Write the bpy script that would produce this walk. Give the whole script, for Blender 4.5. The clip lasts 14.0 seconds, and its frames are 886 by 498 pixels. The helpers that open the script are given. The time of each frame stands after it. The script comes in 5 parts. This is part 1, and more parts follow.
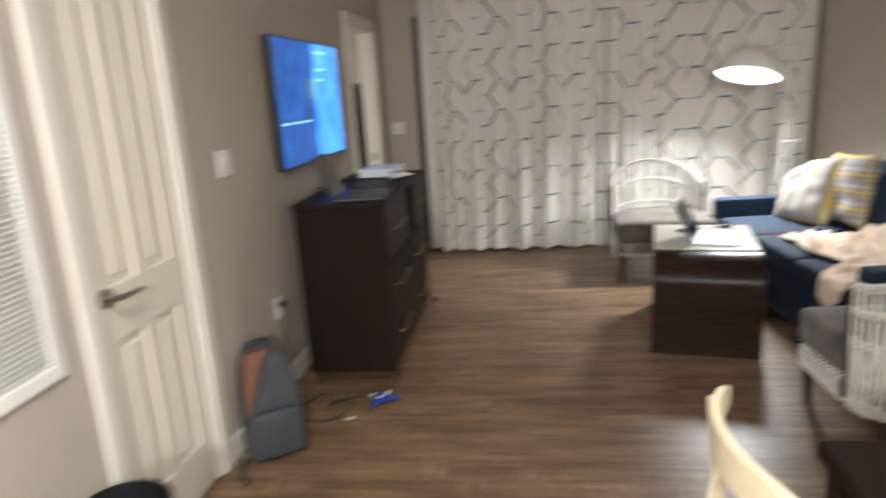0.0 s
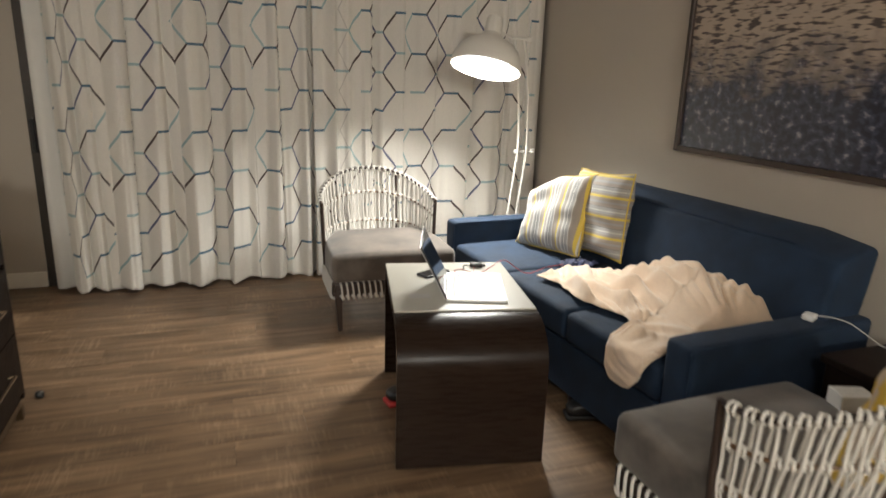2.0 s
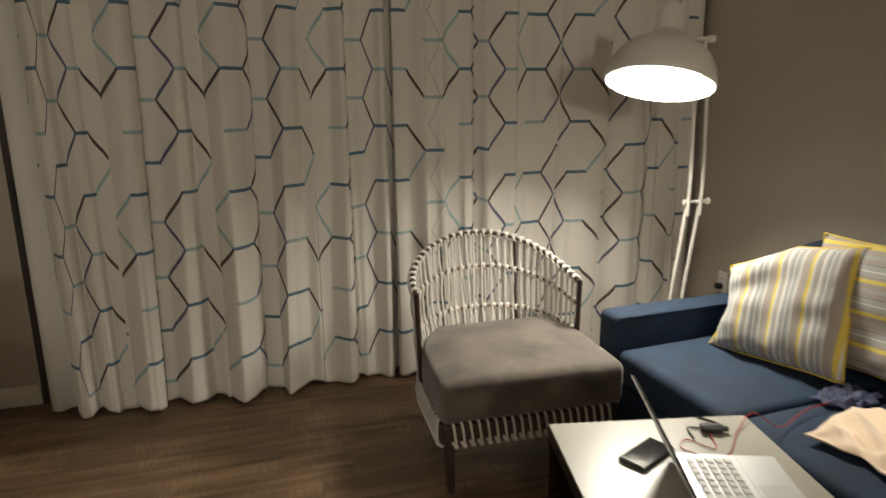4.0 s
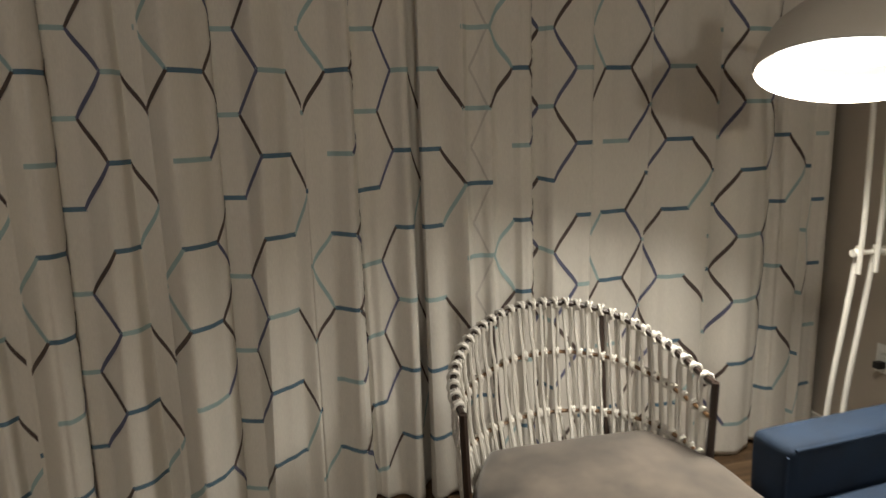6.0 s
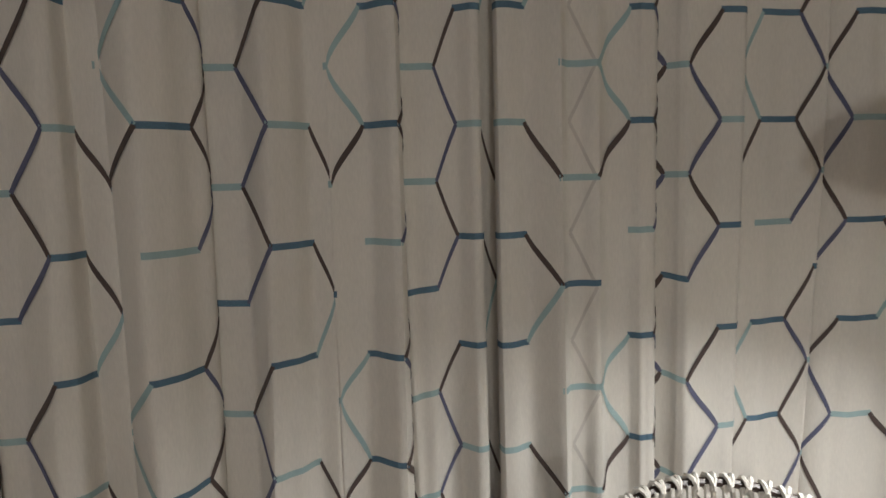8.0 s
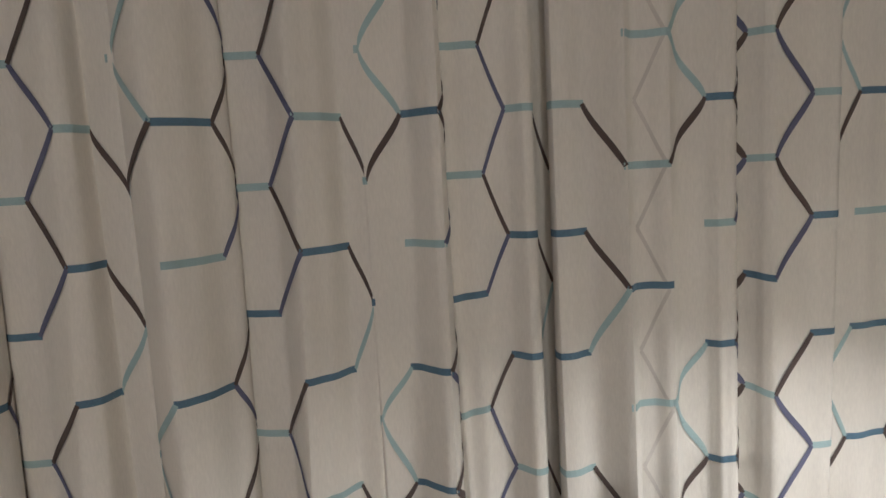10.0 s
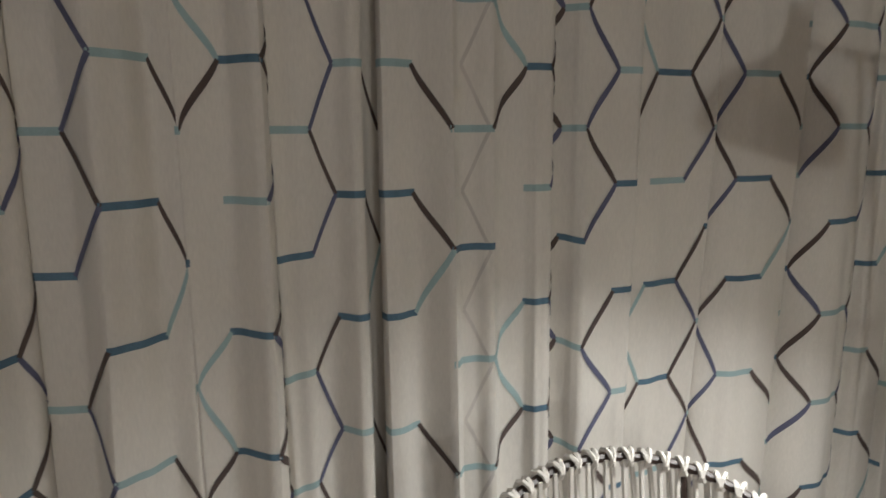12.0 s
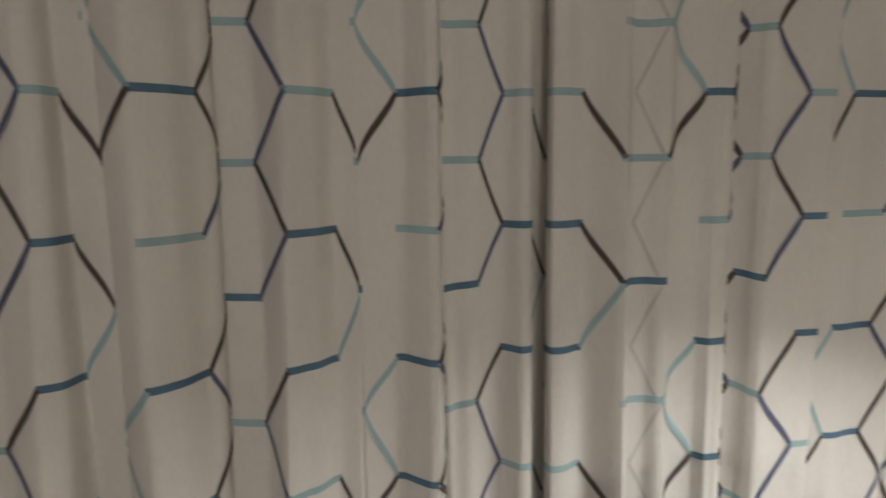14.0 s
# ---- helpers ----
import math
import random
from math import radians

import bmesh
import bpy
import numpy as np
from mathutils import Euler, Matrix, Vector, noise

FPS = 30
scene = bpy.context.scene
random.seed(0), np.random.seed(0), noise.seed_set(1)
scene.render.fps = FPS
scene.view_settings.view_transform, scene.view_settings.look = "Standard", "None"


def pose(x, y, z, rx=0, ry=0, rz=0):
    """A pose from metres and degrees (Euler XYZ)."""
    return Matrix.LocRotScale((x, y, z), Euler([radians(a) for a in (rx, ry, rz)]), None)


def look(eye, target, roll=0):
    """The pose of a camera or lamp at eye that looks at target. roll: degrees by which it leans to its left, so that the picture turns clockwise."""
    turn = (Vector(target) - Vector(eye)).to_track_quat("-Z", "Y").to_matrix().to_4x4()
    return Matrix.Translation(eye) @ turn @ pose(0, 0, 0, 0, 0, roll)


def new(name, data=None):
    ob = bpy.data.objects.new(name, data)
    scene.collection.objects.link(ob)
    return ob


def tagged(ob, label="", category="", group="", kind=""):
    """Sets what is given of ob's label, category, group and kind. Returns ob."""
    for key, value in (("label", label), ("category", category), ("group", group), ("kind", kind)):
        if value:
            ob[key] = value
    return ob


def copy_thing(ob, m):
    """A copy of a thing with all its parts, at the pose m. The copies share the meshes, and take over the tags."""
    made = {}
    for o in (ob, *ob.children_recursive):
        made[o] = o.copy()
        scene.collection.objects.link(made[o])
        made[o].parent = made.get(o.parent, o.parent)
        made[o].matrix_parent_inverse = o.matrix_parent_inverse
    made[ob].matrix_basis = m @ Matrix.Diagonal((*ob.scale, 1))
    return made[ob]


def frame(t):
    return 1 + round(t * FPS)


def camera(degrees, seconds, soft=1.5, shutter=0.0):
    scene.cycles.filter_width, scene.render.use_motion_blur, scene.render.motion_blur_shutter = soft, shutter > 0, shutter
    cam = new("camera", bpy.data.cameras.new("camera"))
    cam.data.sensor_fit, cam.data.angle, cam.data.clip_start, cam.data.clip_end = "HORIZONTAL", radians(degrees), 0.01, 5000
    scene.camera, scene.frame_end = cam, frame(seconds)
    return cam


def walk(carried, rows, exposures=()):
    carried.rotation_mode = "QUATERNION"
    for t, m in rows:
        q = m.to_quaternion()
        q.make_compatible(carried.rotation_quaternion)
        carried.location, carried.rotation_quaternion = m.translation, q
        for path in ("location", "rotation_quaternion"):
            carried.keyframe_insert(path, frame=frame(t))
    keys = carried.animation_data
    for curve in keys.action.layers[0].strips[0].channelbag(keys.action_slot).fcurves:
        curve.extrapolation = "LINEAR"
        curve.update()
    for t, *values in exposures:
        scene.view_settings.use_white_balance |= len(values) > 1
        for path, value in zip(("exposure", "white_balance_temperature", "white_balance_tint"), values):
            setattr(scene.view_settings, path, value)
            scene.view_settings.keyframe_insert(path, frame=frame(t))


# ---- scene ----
cam = camera(69.6, 14.0, shutter=0.5)
PATH = [
    (0, (0.531, 0.35, 1.523), (0.27, 2.274, 1.04), -3.5),
    (0.5, (0.526, 0.711, 1.504), (0.786, 2.647, 1.075), -1.0),
    (1, (0.597, 1.112, 1.468), (0.838, 2.994, 0.835), -1.0),
    (1.5, (0.596, 1.49, 1.435), (0.975, 3.355, 0.821), -1.3),
    (2, (0.656, 1.811, 1.442), (1.303, 3.63, 0.92), 1.8),
    (2.5, (0.778, 2.178, 1.45), (1.4, 4.021, 0.984), 1.2),
    (3, (0.743, 2.541, 1.472), (1.396, 4.382, 1.043), 1.1),
    (3.5, (0.72, 2.881, 1.468), (1.273, 4.743, 0.99), 0.8),
    (4, (0.681, 3.197, 1.454), (1.192, 5.075, 0.992), -0.6),
    (6.5, (0.883, 4.367, 1.393), (1.284, 6.296, 1.048), -2.5),
    (7, (0.904, 4.597, 1.402), (1.126, 6.563, 1.111), -3.3),
    (7.5, (0.897, 4.74, 1.468), (1.243, 6.697, 1.239), -1.3),
    (10, (0.934, 4.986, 1.474), (1.103, 6.963, 1.223), -3.3),
    (10.5, (0.904, 5.015, 1.433), (1.109, 6.981, 1.128), -1.5),
    (11, (0.904, 5.013, 1.45), (1.215, 6.954, 1.082), -0.8),
    (11.5, (0.918, 5.01, 1.441), (1.449, 6.902, 1.071), 0.3),
    (12, (0.952, 4.998, 1.446), (1.616, 6.85, 1.092), -0.5),
    (12.5, (0.964, 4.999, 1.455), (1.653, 6.857, 1.185), 2.3),
    (13, (0.948, 5.008, 1.46), (1.547, 6.895, 1.171), 1.6),
    (13.5, (0.933, 5.014, 1.463), (1.424, 6.929, 1.164), 0.2),
    (14, (0.87, 5.043, 1.468), (1.168, 6.999, 1.176), -0.7),
]
EXPOSURE = [(0.0, 0.82, 5400, 8), (0.5, 0.87, 5600, 8), (1.0, 0.78, 5900, 7), (1.5, 0.70, 5750, 7), (2.0, 0.57, 5850, 6), (2.5, 0.29, 6350, 6), (3.0, 0.05, 6700, 8), (3.5, -0.18, 6450, 6),
            (4.0, -0.24, 6350, 5), (6.5, -0.40, 6150, 7), (7.0, -0.12, 5750, 8), (7.5, -0.02, 5640, 7), (10.0, 0.32, 5600, 9), (10.5, 0.54, 5500, 9), (11.0, 0.25, 5700, 9), (12.0, -0.13, 5620, 7),
            (13.0, -0.02, 5650, 7), (14.0, 0.13, 5640, 7)]
walk(cam, [(t, look(eye, target, roll)) for t, eye, target, roll in PATH], EXPOSURE)

# ---------------------------------------------------------------- light
world = bpy.data.worlds.new("world")
scene.world = world
world.use_nodes = True
world.node_tree.nodes["Background"].inputs[0].default_value = (0.010, 0.013, 0.022, 1)   # night outside
world.node_tree.nodes["Background"].inputs[1].default_value = 1.0


def lamp(name, kind, energy, color, m, size=0.1, size_y=None):
    disk = kind == "DISK"
    d = bpy.data.lights.new(name, "AREA")
    d.energy, d.color = energy, color
    d.size = size
    if not disk:
        d.shape, d.size_y = "RECTANGLE", size_y or size
    else:
        d.shape = "DISK"
    o = new(name, d)
    o.matrix_world = m
    return o


SHADE_C = Vector((2.195, 5.48, 1.498))           # centre of the lamp shade's opening
SHADE_AXIS = Vector((0.253, 0.202, 0.946)).normalized()
lamp("floor_lamp_light", "DISK", 28.5, (1.0, 0.90, 0.765), look(SHADE_C + SHADE_AXIS * 0.080, SHADE_C - SHADE_AXIS), 0.33)
bpy.data.lights["floor_lamp_light"].spread = radians(137)
rear_fill = bpy.data.lights.new("rear_fill_light", "POINT")       # unseen lamp added behind the walk as room fill, its kind guessed
rear_fill.energy, rear_fill.color, rear_fill.shadow_soft_size = 222.0, (1.0, 0.90, 0.76), 0.13
new("rear_fill_light", rear_fill).matrix_world = pose(0.9, -2.2, 2.28)
# added fill with no known source, to brighten the door and near floor
lamp("entry_fill", "AREA", 36.0, (1.0, 0.90, 0.76), pose(0.2, 0.6, 2.545), 0.5, 0.5)
# unseen fill added so the bedroom wall shows pale through the doorway
lamp("bedroom_fill", "AREA", 45.0, (1.0, 0.90, 0.76), pose(-2.2, 6.4, 2.545), 0.4, 0.4)

# ---------------------------------------------------------------- materials


def mat(name, color, rough=0.6, metal=0.0, scale=40.0, vary=0.12, bump=0.0, bump_scale=None, stretch=(1, 1, 1), big=2.0,
        coat=0.0, sheen=0.0, obj_rand=0.0, spec=0.5, translucent=0.0):
    """Base colour varied at two scales, fine relief, and roughness that varies with them."""
    m = bpy.data.materials.new(name)
    m.use_nodes = True
    nt = m.node_tree
    b = nt.nodes["Principled BSDF"]
    L = nt.links.new
    tc = nt.nodes.new("ShaderNodeTexCoord")
    mp = nt.nodes.new("ShaderNodeMapping")
    mp.inputs["Scale"].default_value = stretch
    L(tc.outputs["Object"], mp.inputs["Vector"])
    fine = nt.nodes.new("ShaderNodeTexNoise")
    fine.inputs["Scale"].default_value = scale
    fine.inputs["Detail"].default_value = 5
    L(mp.outputs[0], fine.inputs["Vector"])
    wide = nt.nodes.new("ShaderNodeTexNoise")
    wide.inputs["Scale"].default_value = big
    wide.inputs["Detail"].default_value = 3
    L(mp.outputs[0], wide.inputs["Vector"])
    add = nt.nodes.new("ShaderNodeMath")
    add.operation = "ADD"
    L(fine.outputs[0], add.inputs[0])
    L(wide.outputs[0], add.inputs[1])
    last = add.outputs[0]
    if obj_rand:
        info = nt.nodes.new("ShaderNodeObjectInfo")
        ma = nt.nodes.new("ShaderNodeMath")
        ma.operation = "MULTIPLY_ADD"
        ma.inputs[1].default_value = obj_rand
        L(info.outputs["Random"], ma.inputs[0])
        L(last, ma.inputs[2])
        last = ma.outputs[0]
    ramp = nt.nodes.new("ShaderNodeMapRange")
    ramp.inputs["From Min"].default_value, ramp.inputs["From Max"].default_value = 0.6, 1.4 + obj_rand
    ramp.inputs["To Min"].default_value, ramp.inputs["To Max"].default_value = 1 - vary, 1 + vary
    ramp.clamp = False
    L(last, ramp.inputs["Value"])
    mul = nt.nodes.new("ShaderNodeVectorMath")
    mul.operation = "SCALE"
    mul.inputs[0].default_value = color[:3]
    L(ramp.outputs[0], mul.inputs["Scale"])
    L(mul.outputs[0], b.inputs["Base Color"])
    rr = nt.nodes.new("ShaderNodeMapRange")
    rr.inputs["From Min"].default_value, rr.inputs["From Max"].default_value = 0.3, 0.7
    rr.inputs["To Min"].default_value, rr.inputs["To Max"].default_value = max(0.02, rough * 0.88), min(1, rough * 1.12)
    L(fine.outputs[0], rr.inputs["Value"])
    L(rr.outputs[0], b.inputs["Roughness"])
    b.inputs["Metallic"].default_value = metal
    b.inputs["Coat Weight"].default_value = coat
    b.inputs["Coat Roughness"].default_value = 0.04
    b.inputs["Sheen Weight"].default_value = sheen
    b.inputs["Specular IOR Level"].default_value = spec
    if bump:
        bn = nt.nodes.new("ShaderNodeTexNoise")
        bn.inputs["Scale"].default_value = bump_scale or scale
        bn.inputs["Detail"].default_value = 4
        L(mp.outputs[0], bn.inputs["Vector"])
        bp = nt.nodes.new("ShaderNodeBump")
        bp.inputs["Strength"].default_value = bump
        bp.inputs["Distance"].default_value = 0.004
        L(bn.outputs[0], bp.inputs["Height"])
        L(bp.outputs[0], b.inputs["Normal"])
    if translucent:
        tr = nt.nodes.new("ShaderNodeBsdfTranslucent")
        L(mul.outputs[0], tr.inputs["Color"])
        mx = nt.nodes.new("ShaderNodeMixShader")
        mx.inputs[0].default_value = translucent
        L(b.outputs[0], mx.inputs[1])
        L(tr.outputs[0], mx.inputs[2])
        L(mx.outputs[0], nt.nodes["Material Output"].inputs["Surface"])
    return m


def glow(name, color, strength, base=(0.02, 0.02, 0.02)):
    m = bpy.data.materials.new(name)
    m.use_nodes = True
    b = m.node_tree.nodes["Principled BSDF"]
    b.inputs["Base Color"].default_value = (*base, 1)
    b.inputs["Emission Color"].default_value = (*color, 1)
    b.inputs["Emission Strength"].default_value = strength
    b.inputs["Roughness"].default_value = 0.25
    return m


def nodes_of(m):
    nt = m.node_tree
    return nt, nt.nodes["Principled BSDF"], nt.links.new


def wood_floor():
    """Brown vinyl plank: long grain along the plank, its tone different from plank to plank."""
    m = mat("plank_wood", (0.156, 0.098, 0.054), 0.36, scale=9, vary=0.28, bump=0.10, bump_scale=30, stretch=(1, 10, 1), big=1.6, obj_rand=0.6, spec=0.32)
    nt, b, L = nodes_of(m)
    tc = nt.nodes.new("ShaderNodeTexCoord")
    info = nt.nodes.new("ShaderNodeObjectInfo")
    off = nt.nodes.new("ShaderNodeVectorMath")
    off.operation = "MULTIPLY_ADD"
    off.inputs[1].default_value = (1, 1, 1)
    sc = nt.nodes.new("ShaderNodeVectorMath")
    sc.operation = "SCALE"
    sc.inputs[0].default_value = (31, 17, 5)
    L(info.outputs["Random"], sc.inputs["Scale"])
    L(tc.outputs["Object"], off.inputs[0])
    L(sc.outputs[0], off.inputs[2])
    mp = nt.nodes.new("ShaderNodeMapping")
    mp.inputs["Scale"].default_value = (0.9, 17, 1)
    L(off.outputs[0], mp.inputs["Vector"])
    n = nt.nodes.new("ShaderNodeTexNoise")
    n.inputs["Scale"].default_value, n.inputs["Detail"].default_value, n.inputs["Distortion"].default_value = 2.2, 9, 0.12
    L(mp.outputs[0], n.inputs["Vector"])
    ramp = nt.nodes.new("ShaderNodeValToRGB")
    ramp.color_ramp.elements[0].position, ramp.color_ramp.elements[0].color = 0.33, (0.052, 0.029, 0.015, 1)
    ramp.color_ramp.elements[1].position, ramp.color_ramp.elements[1].color = 0.68, (0.262, 0.170, 0.098, 1)
    e = ramp.color_ramp.elements.new(0.5)
    e.color = (0.152, 0.094, 0.053, 1)
    L(n.outputs[0], ramp.inputs[0])
    old = b.inputs["Base Color"].links[0].from_socket
    mix = nt.nodes.new("ShaderNodeMix")
    mix.data_type = "RGBA"
    mix.inputs[0].default_value = 0.50
    L(old, mix.inputs[6])
    L(ramp.outputs[0], mix.inputs[7])
    # short pale saw marks across the grain, in patches
    mp2 = nt.nodes.new("ShaderNodeMapping")
    mp2.inputs["Scale"].default_value = (95, 9, 1)
    L(off.outputs[0], mp2.inputs["Vector"])
    saw = nt.nodes.new("ShaderNodeTexNoise")
    saw.inputs["Scale"].default_value, saw.inputs["Detail"].default_value = 1.0, 3
    L(mp2.outputs[0], saw.inputs["Vector"])
    patch = nt.nodes.new("ShaderNodeTexNoise")
    patch.inputs["Scale"].default_value, patch.inputs["Detail"].default_value = 5.0, 4
    L(off.outputs[0], patch.inputs["Vector"])
    both = nt.nodes.new("ShaderNodeMath")
    both.operation = "MULTIPLY"
    L(saw.outputs[0], both.inputs[0])
    L(patch.outputs[0], both.inputs[1])
    amount = nt.nodes.new("ShaderNodeMapRange")
    amount.inputs["From Min"].default_value, amount.inputs["From Max"].default_value = 0.27, 0.42
    amount.inputs["To Max"].default_value = 0.5
    L(both.outputs[0], amount.inputs["Value"])
    mix2 = nt.nodes.new("ShaderNodeMix")
    mix2.data_type = "RGBA"
    mix2.inputs[7].default_value = (0.30, 0.205, 0.125, 1)
    L(amount.outputs[0], mix2.inputs[0])
    L(mix.outputs[2], mix2.inputs[6])
    # broad uneven tone, drawn out along the plank
    mp3 = nt.nodes.new("ShaderNodeMapping")
    mp3.inputs["Scale"].default_value = (1.6, 7.0, 1)
    L(off.outputs[0], mp3.inputs["Vector"])
    blot = nt.nodes.new("ShaderNodeTexNoise")
    blot.inputs["Scale"].default_value, blot.inputs["Detail"].default_value = 1.6, 5
    L(mp3.outputs[0], blot.inputs["Vector"])
    tone = nt.nodes.new("ShaderNodeMapRange")
    tone.inputs["From Min"].default_value, tone.inputs["From Max"].default_value = 0.32, 0.68
    tone.inputs["To Min"].default_value, tone.inputs["To Max"].default_value = 0.75, 1.25
    L(blot.outputs[0], tone.inputs["Value"])
    mul = nt.nodes.new("ShaderNodeVectorMath")
    mul.operation = "SCALE"
    L(mix2.outputs[2], mul.inputs[0])
    L(tone.outputs[0], mul.inputs["Scale"])
    L(mul.outputs[0], b.inputs["Base Color"])
    return m


def stripes(name, bands, axis=0, width=0.5):
    """Woven stripes across the cloth: bands of (end position 0..1, colour), over object coordinates of the given width."""
    m = mat(name, (1, 1, 1), 0.85, scale=220, vary=0.08, bump=0.25, bump_scale=260, sheen=0.2)
    nt, b, L = nodes_of(m)
    tc = nt.nodes.new("ShaderNodeTexCoord")
    sep = nt.nodes.new("ShaderNodeSeparateXYZ")
    L(tc.outputs["Object"], sep.inputs[0])
    mr = nt.nodes.new("ShaderNodeMapRange")
    mr.inputs["From Min"].default_value, mr.inputs["From Max"].default_value = -width / 2, width / 2
    L(sep.outputs[axis], mr.inputs["Value"])
    rep = nt.nodes.new("ShaderNodeMath")
    rep.operation = "MULTIPLY"
    rep.inputs[1].default_value = 4.6
    fr = nt.nodes.new("ShaderNodeMath")
    fr.operation = "FRACT"
    L(mr.outputs[0], rep.inputs[0])
    L(rep.outputs[0], fr.inputs[0])
    ramp = nt.nodes.new("ShaderNodeValToRGB")
    ramp.color_ramp.interpolation = "CONSTANT"
    els = ramp.color_ramp.elements
    els[0].position, els[0].color = 0.0, (*bands[0][1], 1)
    els[1].position, els[1].color = bands[1][0], (*bands[1][1], 1)
    for p, c in bands[2:]:
        els.new(p).color = (*c, 1)
    L(fr.outputs[0], ramp.inputs[0])
    mul = nt.nodes.new("ShaderNodeMix")
    mul.data_type, mul.blend_type = "RGBA", "MULTIPLY"
    mul.inputs[0].default_value = 1.0
    L(b.inputs["Base Color"].links[0].from_socket, mul.inputs[6])
    L(ramp.outputs[0], mul.inputs[7])
    L(mul.outputs[2], b.inputs["Base Color"])
    return m


def abstract_canvas():
    """Broken horizontal brush strokes, tan above and blue-black below."""
    m = mat("painted_canvas", (1, 1, 1), 0.5, scale=60, vary=0.1, bump=0.15, coat=1.0)
    nt, b, L = nodes_of(m)
    tc = nt.nodes.new("ShaderNodeTexCoord")
    mp = nt.nodes.new("ShaderNodeMapping")
    mp.inputs["Scale"].default_value = (1, 13, 60)
    L(tc.outputs["Object"], mp.inputs["Vector"])
    n = nt.nodes.new("ShaderNodeTexNoise")
    n.inputs["Scale"].default_value, n.inputs["Detail"].default_value = 1.0, 1.5
    L(mp.outputs[0], n.inputs["Vector"])
    top = nt.nodes.new("ShaderNodeValToRGB")
    top.color_ramp.elements[0].position, top.color_ramp.elements[0].color = 0.38, (0.055, 0.038, 0.034, 1)
    top.color_ramp.elements[1].position, top.color_ramp.elements[1].color = 0.50, (0.42, 0.335, 0.26, 1)
    L(n.outputs[0], top.inputs[0])
    mp2 = nt.nodes.new("ShaderNodeMapping")
    mp2.inputs["Scale"].default_value = (1, 24, 30)
    L(tc.outputs["Object"], mp2.inputs["Vector"])
    n2 = nt.nodes.new("ShaderNodeTexNoise")
    n2.inputs["Scale"].default_value, n2.inputs["Detail"].default_value = 1.0, 4
    L(mp2.outputs[0], n2.inputs["Vector"])
    low = nt.nodes.new("ShaderNodeValToRGB")
    low.color_ramp.elements[0].position, low.color_ramp.elements[0].color = 0.42, (0.010, 0.013, 0.028, 1)
    low.color_ramp.elements[1].position, low.color_ramp.elements[1].color = 0.74, (0.30, 0.29, 0.32, 1)
    e = low.color_ramp.elements.new(0.58)
    e.color = (0.045, 0.050, 0.085, 1)
    L(n2.outputs[0], low.inputs[0])
    sep = nt.nodes.new("ShaderNodeSeparateXYZ")
    L(tc.outputs["Object"], sep.inputs[0])
    wob = nt.nodes.new("ShaderNodeTexNoise")
    wob.inputs["Scale"].default_value, wob.inputs["Detail"].default_value = 9, 4
    L(tc.outputs["Object"], wob.inputs["Vector"])
    h = nt.nodes.new("ShaderNodeMath")
    h.operation = "MULTIPLY_ADD"
    h.inputs[1].default_value = 0.5
    L(wob.outputs[0], h.inputs[0])
    L(sep.outputs[2], h.inputs[2])
    mr = nt.nodes.new("ShaderNodeMapRange")
    mr.inputs["From Min"].default_value, mr.inputs["From Max"].default_value = 0.0, 0.26
    L(h.outputs[0], mr.inputs["Value"])
    mix = nt.nodes.new("ShaderNodeMix")
    mix.data_type = "RGBA"
    L(mr.outputs[0], mix.inputs[0])
    L(low.outputs[0], mix.inputs[6])
    L(top.outputs[0], mix.inputs[7])
    L(mix.outputs[2], b.inputs["Base Color"])
    return m


def hex_cloth():
    """Cream cushion cloth with yellow cells."""
    m = mat("honeycomb_cloth", (0.62, 0.48, 0.34), 0.85, scale=200, vary=0.08, bump=0.2, bump_scale=240)
    nt, b, L = nodes_of(m)
    tc = nt.nodes.new("ShaderNodeTexCoord")
    v = nt.nodes.new("ShaderNodeTexVoronoi")
    v.inputs["Scale"].default_value, v.inputs["Randomness"].default_value = 17, 0.25
    L(tc.outputs["Object"], v.inputs["Vector"])
    sep = nt.nodes.new("ShaderNodeSeparateColor")
    L(v.outputs["Color"], sep.inputs[0])
    ramp = nt.nodes.new("ShaderNodeValToRGB")
    ramp.color_ramp.interpolation = "CONSTANT"
    ramp.color_ramp.elements[0].color = (0.62, 0.50, 0.37, 1)
    ramp.color_ramp.elements[1].position, ramp.color_ramp.elements[1].color = 0.58, (0.72, 0.47, 0.06, 1)
    L(sep.outputs[0], ramp.inputs[0])
    L(ramp.outputs[0], b.inputs["Base Color"])
    return m


M_WALL = mat("greige_wall_paint", (0.46, 0.41, 0.345), 0.62, scale=140, vary=0.03, bump=0.22, bump_scale=170, big=0.8)
M_WHITE = mat("white_trim_paint", (0.76, 0.72, 0.64), 0.38, scale=60, vary=0.03, bump=0.05)
M_DOOR = mat("cream_door_paint", (0.74, 0.69, 0.58), 0.36, scale=50, vary=0.03, bump=0.06)
M_CEIL = mat("ceiling_paint", (0.78, 0.76, 0.72), 0.8, scale=120, vary=0.03, bump=0.2)
M_PLASTIC_W = mat("white_plastic", (0.80, 0.79, 0.76), 0.3, scale=80, vary=0.02)
M_FLOOR = wood_floor()
M_GAP = mat("floor_joint", (0.02, 0.014, 0.01), 0.8, vary=0.1)
M_CLOTH = mat("curtain_cloth", (0.80, 0.765, 0.705), 0.88, scale=260, vary=0.085, bump=0.22, bump_scale=600, stretch=(1, 1, 0.22), big=1.3, sheen=0.15, translucent=0.10)
M_LINER = mat("curtain_lining", (0.80, 0.79, 0.76), 0.75, scale=300, vary=0.03, bump=0.1, translucent=0.15)
